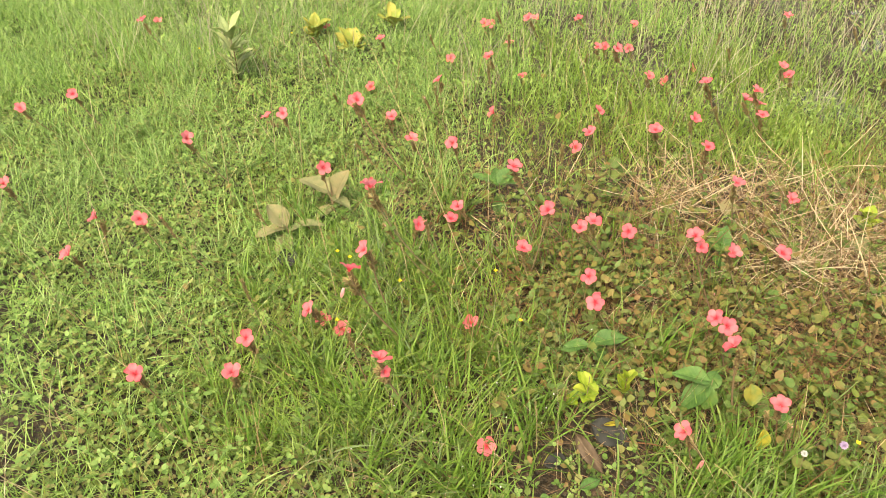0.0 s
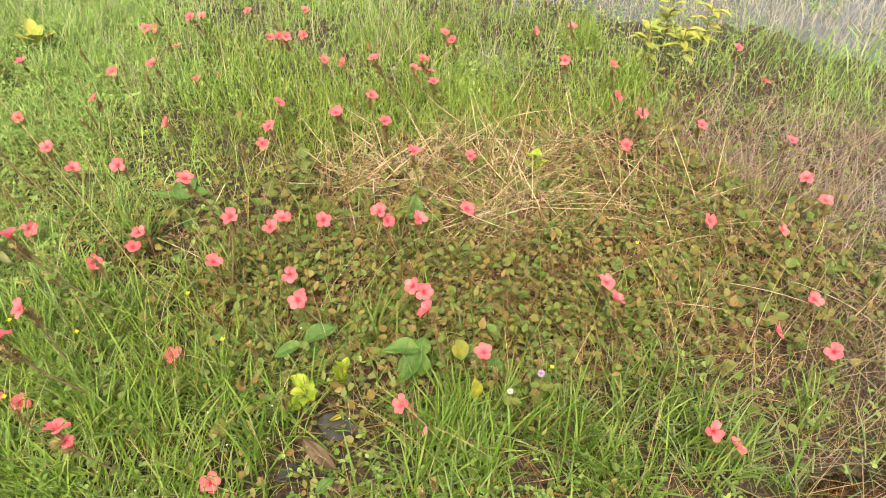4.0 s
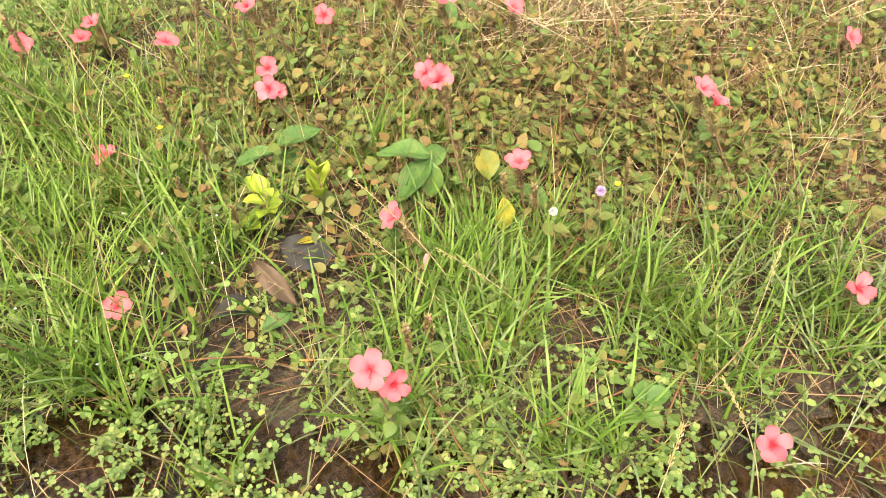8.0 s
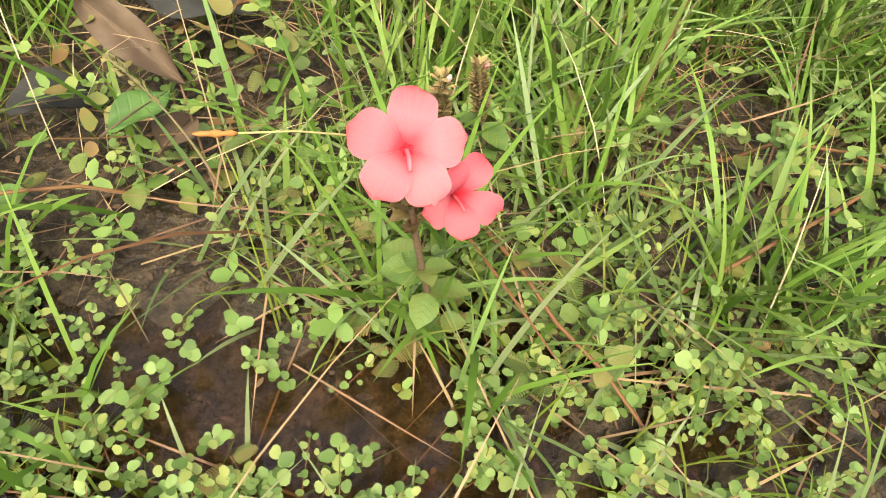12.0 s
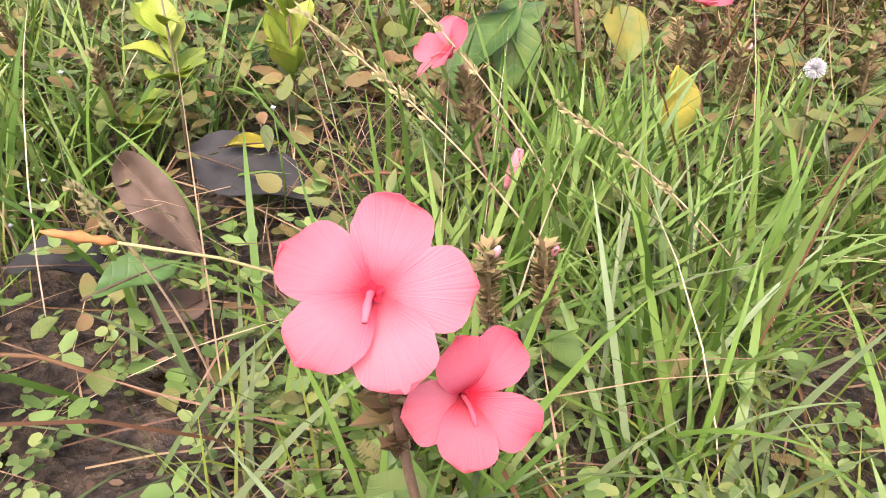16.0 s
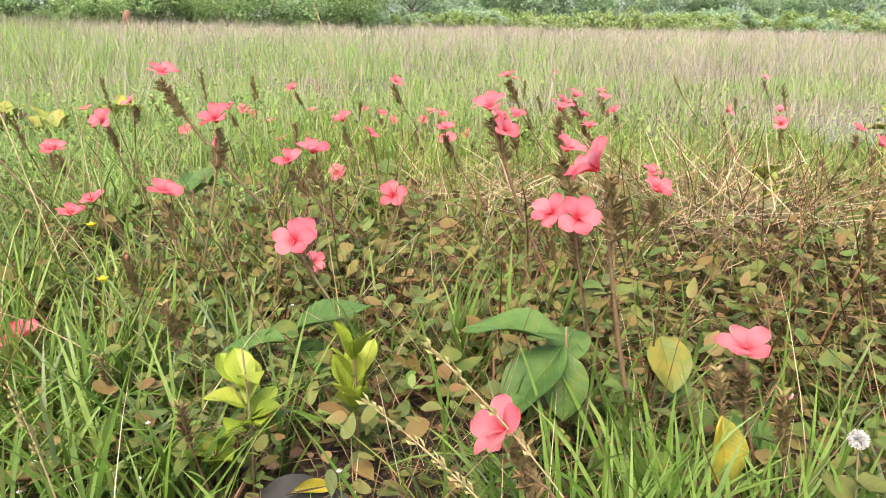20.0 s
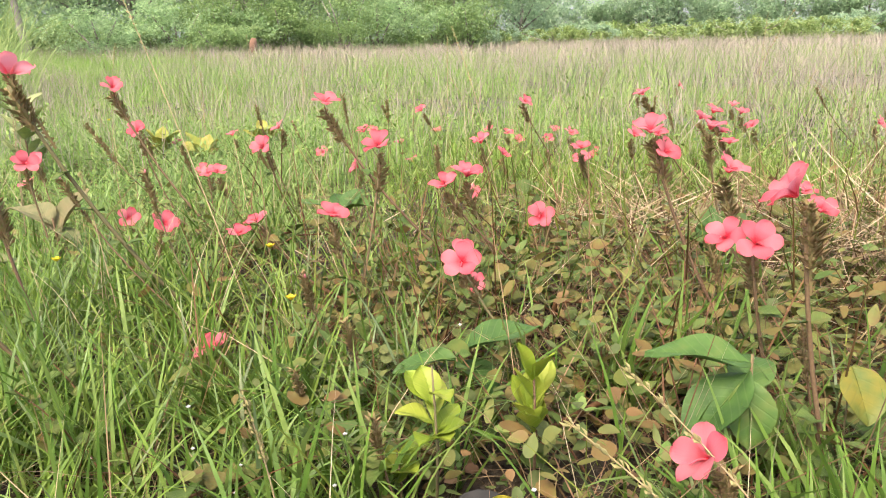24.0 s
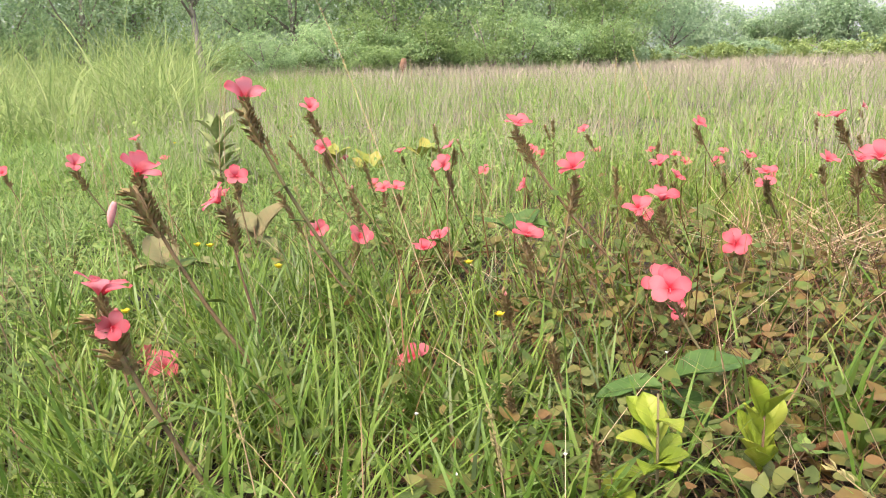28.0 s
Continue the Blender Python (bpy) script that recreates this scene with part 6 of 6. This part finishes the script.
for i in range(26):
    x, y = (rnd.uniform(-0.75, -0.2), rnd.uniform(0.15, 0.5)) if i < 16 else (rnd.uniform(-1.2, 0.8), rnd.uniform(0.3, 2.6))
    small_flower(x, y, rnd.uniform(0.03, 0.10) if i < 16 else rnd.uniform(0.1, 0.25), "white", 0.0028, "white tiny flower on a thin green stem", "white_flower")


# fine feathery weed leaves near the water's edge
def feather_mesh(seed):
    V, F = [], []
    k = 14
    for i in range(k + 1):
        x = 0.034 * i / k
        V += [(x, -0.0003, 0), (x, 0.0003, 0)]
    for i in range(k):
        F.append((2 * i, 2 * i + 2, 2 * i + 3, 2 * i + 1))
        if i < 2:
            continue
        ln = 0.0085 * math.sin(math.pi * (0.12 + 0.80 * i / k)) ** 0.6
        x = V[2 * i][0]
        for sgn, a0, a1 in ((-1, 2 * i, 2 * i + 2), (1, 2 * i + 1, 2 * i + 3)):
            a = len(V)
            V += [(x + 0.0030, sgn * ln, 0.0005), (x + 0.0014, sgn * ln * 0.96, 0.0005)]
            F.append((a0, a1, a, a + 1) if sgn < 0 else (a0, a + 1, a, a1))
    me = bpy.data.meshes.new("frond")
    me.from_pydata(V, [], F)
    me.materials.append(M["frond"])
    return me


M["frond"] = ramp_leaf("feathery_frond", [(0.080, 0.120, 0.030), (0.120, 0.165, 0.050), (0.150, 0.150, 0.050), (0.170, 0.105, 0.040)], rough=0.6, island=False, vary=0.15)
FROND = feather_mesh(0)
for i in range(26):
    x, y = rnd.uniform(-0.36, 0.28), rnd.uniform(-0.06, 0.36)
    pl = root("feathery_weed", at_ground(x, y), "feathery-leaved weed turning orange at the tips", "weed", "feathery weeds")
    h = rnd.uniform(0.02, 0.06)
    obj("stem", tube("stem", [(0, 0, -0.004), (0.003, 0, h * 0.6), (0, 0.003, h)], [0.0009, 0.0008, 0.0006], M["runner"], 5), pl)
    for k in range(4):
        obj("frond", FROND, pl, Matrix.Translation((0, 0, h * rnd.uniform(0.5, 1))) @ Euler((rnd.uniform(-0.5, 0.5), rnd.uniform(-0.7, 0.4), rnd.uniform(0, 6.3))).to_matrix().to_4x4() @ Matrix.Scale(rnd.uniform(0.5, 0.95), 4))


# ---- trees and bushes beyond the field ----
def crown_mesh(name, centre, radii, clumps, per, leaf, mat, seed, spread=0.16):
    """A crown of many small leaves in clumps, with gaps and an uneven outline."""
    r = np.random.default_rng(seed)
    d = r.normal(0, 1, (clumps, 3))
    d /= np.linalg.norm(d, axis=1)[:, None]
    c = d * (r.uniform(0.3, 1.0, clumps) ** 0.5 * r.choice([0.65, 0.9, 1.08, 1.3], clumps))[:, None] * np.array(radii) + np.array(centre)
    n = clumps * per
    q = np.repeat(c, per, 0) + r.normal(0, spread * min(radii), (n, 3)) * np.array([1, 1, 0.7])
    q[:, 2] = np.maximum(q[:, 2], 0.05)
    az, tl = r.uniform(0, 6.28, n), r.uniform(-1.2, 0.5, n)
    ahead = np.stack([np.cos(az) * np.cos(tl), np.sin(az) * np.cos(tl), np.sin(tl)], 1)
    side = np.stack([-np.sin(az), np.cos(az), r.normal(0, 0.4, n)], 1)
    ln = leaf * r.uniform(0.6, 1.3, n)[:, None]
    V = np.stack([q, q + ahead * ln * 0.5 + side * ln * 0.22, q + ahead * ln, q + ahead * ln * 0.5 - side * ln * 0.22], 1)
    return make_mesh(name, V.reshape(-1, 3), np.arange(4 * n), np.full(n, 4), mat, smooth=False)


def polar(az, d):
    return d * math.sin(radians(az)), d * math.cos(radians(az))


def tree(az, d, tall, wide, seed, trunk=0.12, bare=0.35, mat="treeleaf", mid=0.55, half=0.5, label="broad-leaved green tree at the field's edge"):
    r = random.Random(seed)
    x, y = polar(az, d)
    pl = root("tree", at_ground(x, y), label, "tree", "trees at the field's edge")
    b = tall * bare
    bend = r.uniform(-0.12, 0.12) * tall
    obj("trunk", tube("trunk", [(0, 0, -0.1), (bend * 0.3, 0, b * 0.5), (bend * 0.6, 0.05, b), (bend, 0.1, tall * 0.75)], [trunk * 1.3, trunk, trunk * 0.85, trunk * 0.25], M["bark"], 9), pl)
    for k in range(5):
        a = 6.28 * k / 5 + r.uniform(-0.4, 0.4)
        z = b * r.uniform(0.85, 1.3)
        obj("limb", tube("limb", [(bend * 0.6, 0.05, z), (bend * 0.6 + math.cos(a) * wide * 0.35, math.sin(a) * wide * 0.35, z + tall * 0.12), (bend * 0.7 + math.cos(a) * wide * 0.75, math.sin(a) * wide * 0.75, z + tall * 0.3)],
                         [trunk * 0.45, trunk * 0.3, trunk * 0.1], M["bark"], 6), pl)
    obj("crown", crown_mesh("crown", (bend * 0.8, 0.1, tall * mid), (wide, wide, tall * half), 150 if d < 35 else 105, 66, 0.145 * min(d, 45) / 26, M[mat], seed, 0.19), pl)
    return pl


def bush(az, d, tall, wide, seed, mat="bushleaf", label="rounded bright green bush behind the dry grass"):
    x, y = polar(az, d)
    pl = root("bush", at_ground(x, y), label, "bush", "bushes before the trees")
    r = random.Random(seed)
    for k in range(4):
        a = 6.28 * k / 4 + r.uniform(-0.5, 0.5)
        obj("limb", tube("limb", [(0, 0, -0.05), (0.3 * wide * math.cos(a), 0.3 * wide * math.sin(a), tall * 0.4), (0.6 * wide * math.cos(a), 0.6 * wide * math.sin(a), tall * 0.75)], [0.04, 0.03, 0.012], M["bark"], 6), pl)
    obj("crown", crown_mesh("crown", (0, 0, tall * 0.5), (wide, wide, tall * 0.5), 70, 72, 0.11 * d / 24, M[mat], seed, 0.22), pl)


k = 0
for az, d, tall, wide in [(-54, 25, 5.5, 2.4), (-49, 27, 6.0, 2.5), (-45, 26, 5.5, 2.3), (-41, 28, 5.0, 2.0), (-33, 30, 5.6, 2.5), (-29, 28, 6.2, 2.6), (-25, 31, 6.4, 2.6),
                          (-21, 28, 6.0, 2.4), (-17, 30, 6.3, 2.6), (-13, 29, 5.6, 2.3), (-9.5, 31, 6.0, 2.4), (-6, 28, 4.6, 1.6), (-3, 36, 5.4, 2.4)]:
    tree(az, d, tall, wide, 50 + k, bare=0.2 if k % 3 else 0.3, mat=("hazeleaf", "treeleaf", "hazeleaf", "bushleaf")[k % 4])
    k += 1
tree(-36.6, 20, 4.6, 1.7, 90, trunk=0.085, bare=0.36, mid=0.70, half=0.28, label="pale-barked slender tree standing before the wood")
# back rows take the leaf colour that has haze mixed in
for az in np.arange(-60, -1, 3.1):
    tree(float(az) + rnd.uniform(-0.7, 0.7), rnd.uniform(40, 46), rnd.uniform(7.0, 9.0), rnd.uniform(3.2, 4.2), 400 + k, bare=0.12, mid=0.5, mat="hazeleaf", label="tall tree deeper in the wood, haze put into its leaf colour")
    k += 1
for az in np.arange(0.5, 40, 2.6):
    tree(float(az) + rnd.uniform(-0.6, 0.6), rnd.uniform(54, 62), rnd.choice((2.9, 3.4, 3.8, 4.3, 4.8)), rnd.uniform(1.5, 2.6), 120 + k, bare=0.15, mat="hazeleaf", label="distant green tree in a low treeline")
    k += 1
for az in np.arange(-58, -24, 2.6):
    bush(float(az), rnd.uniform(23.5, 27), rnd.uniform(0.9, 2.3), rnd.uniform(0.9, 1.8), 200 + k, mat=("bushleaf", "treeleaf")[k % 2])
    k += 1
for az in np.arange(-24, -4, 2.4):
    bush(float(az), rnd.uniform(25.5, 27), rnd.uniform(0.7, 2.4), rnd.uniform(0.8, 1.6), 200 + k, mat="bushleaf" if k % 2 else "treeleaf", label="dark green bush at the wood's foot")
    k += 1
for az in np.arange(-5, 40, 2.3):
    bush(float(az), rnd.uniform(30, 42), rnd.uniform(0.6, 1.1), rnd.uniform(1.6, 2.6), 200 + k, mat="bankleaf" if k % 2 else "hazeleaf", label="low grassy green bush on the field's far bank")
    k += 1
x, y = polar(-21.5, 22)
post = root("old_post", at_ground(x, y), "low weathered reddish post at the field's edge", "post")
obj("shaft", tube("shaft", [(0, 0, -0.1), (0.02, 0, 0.36), (0.06, 0, 0.50)], [0.13, 0.12, 0.07], M["rust"], 8), post)
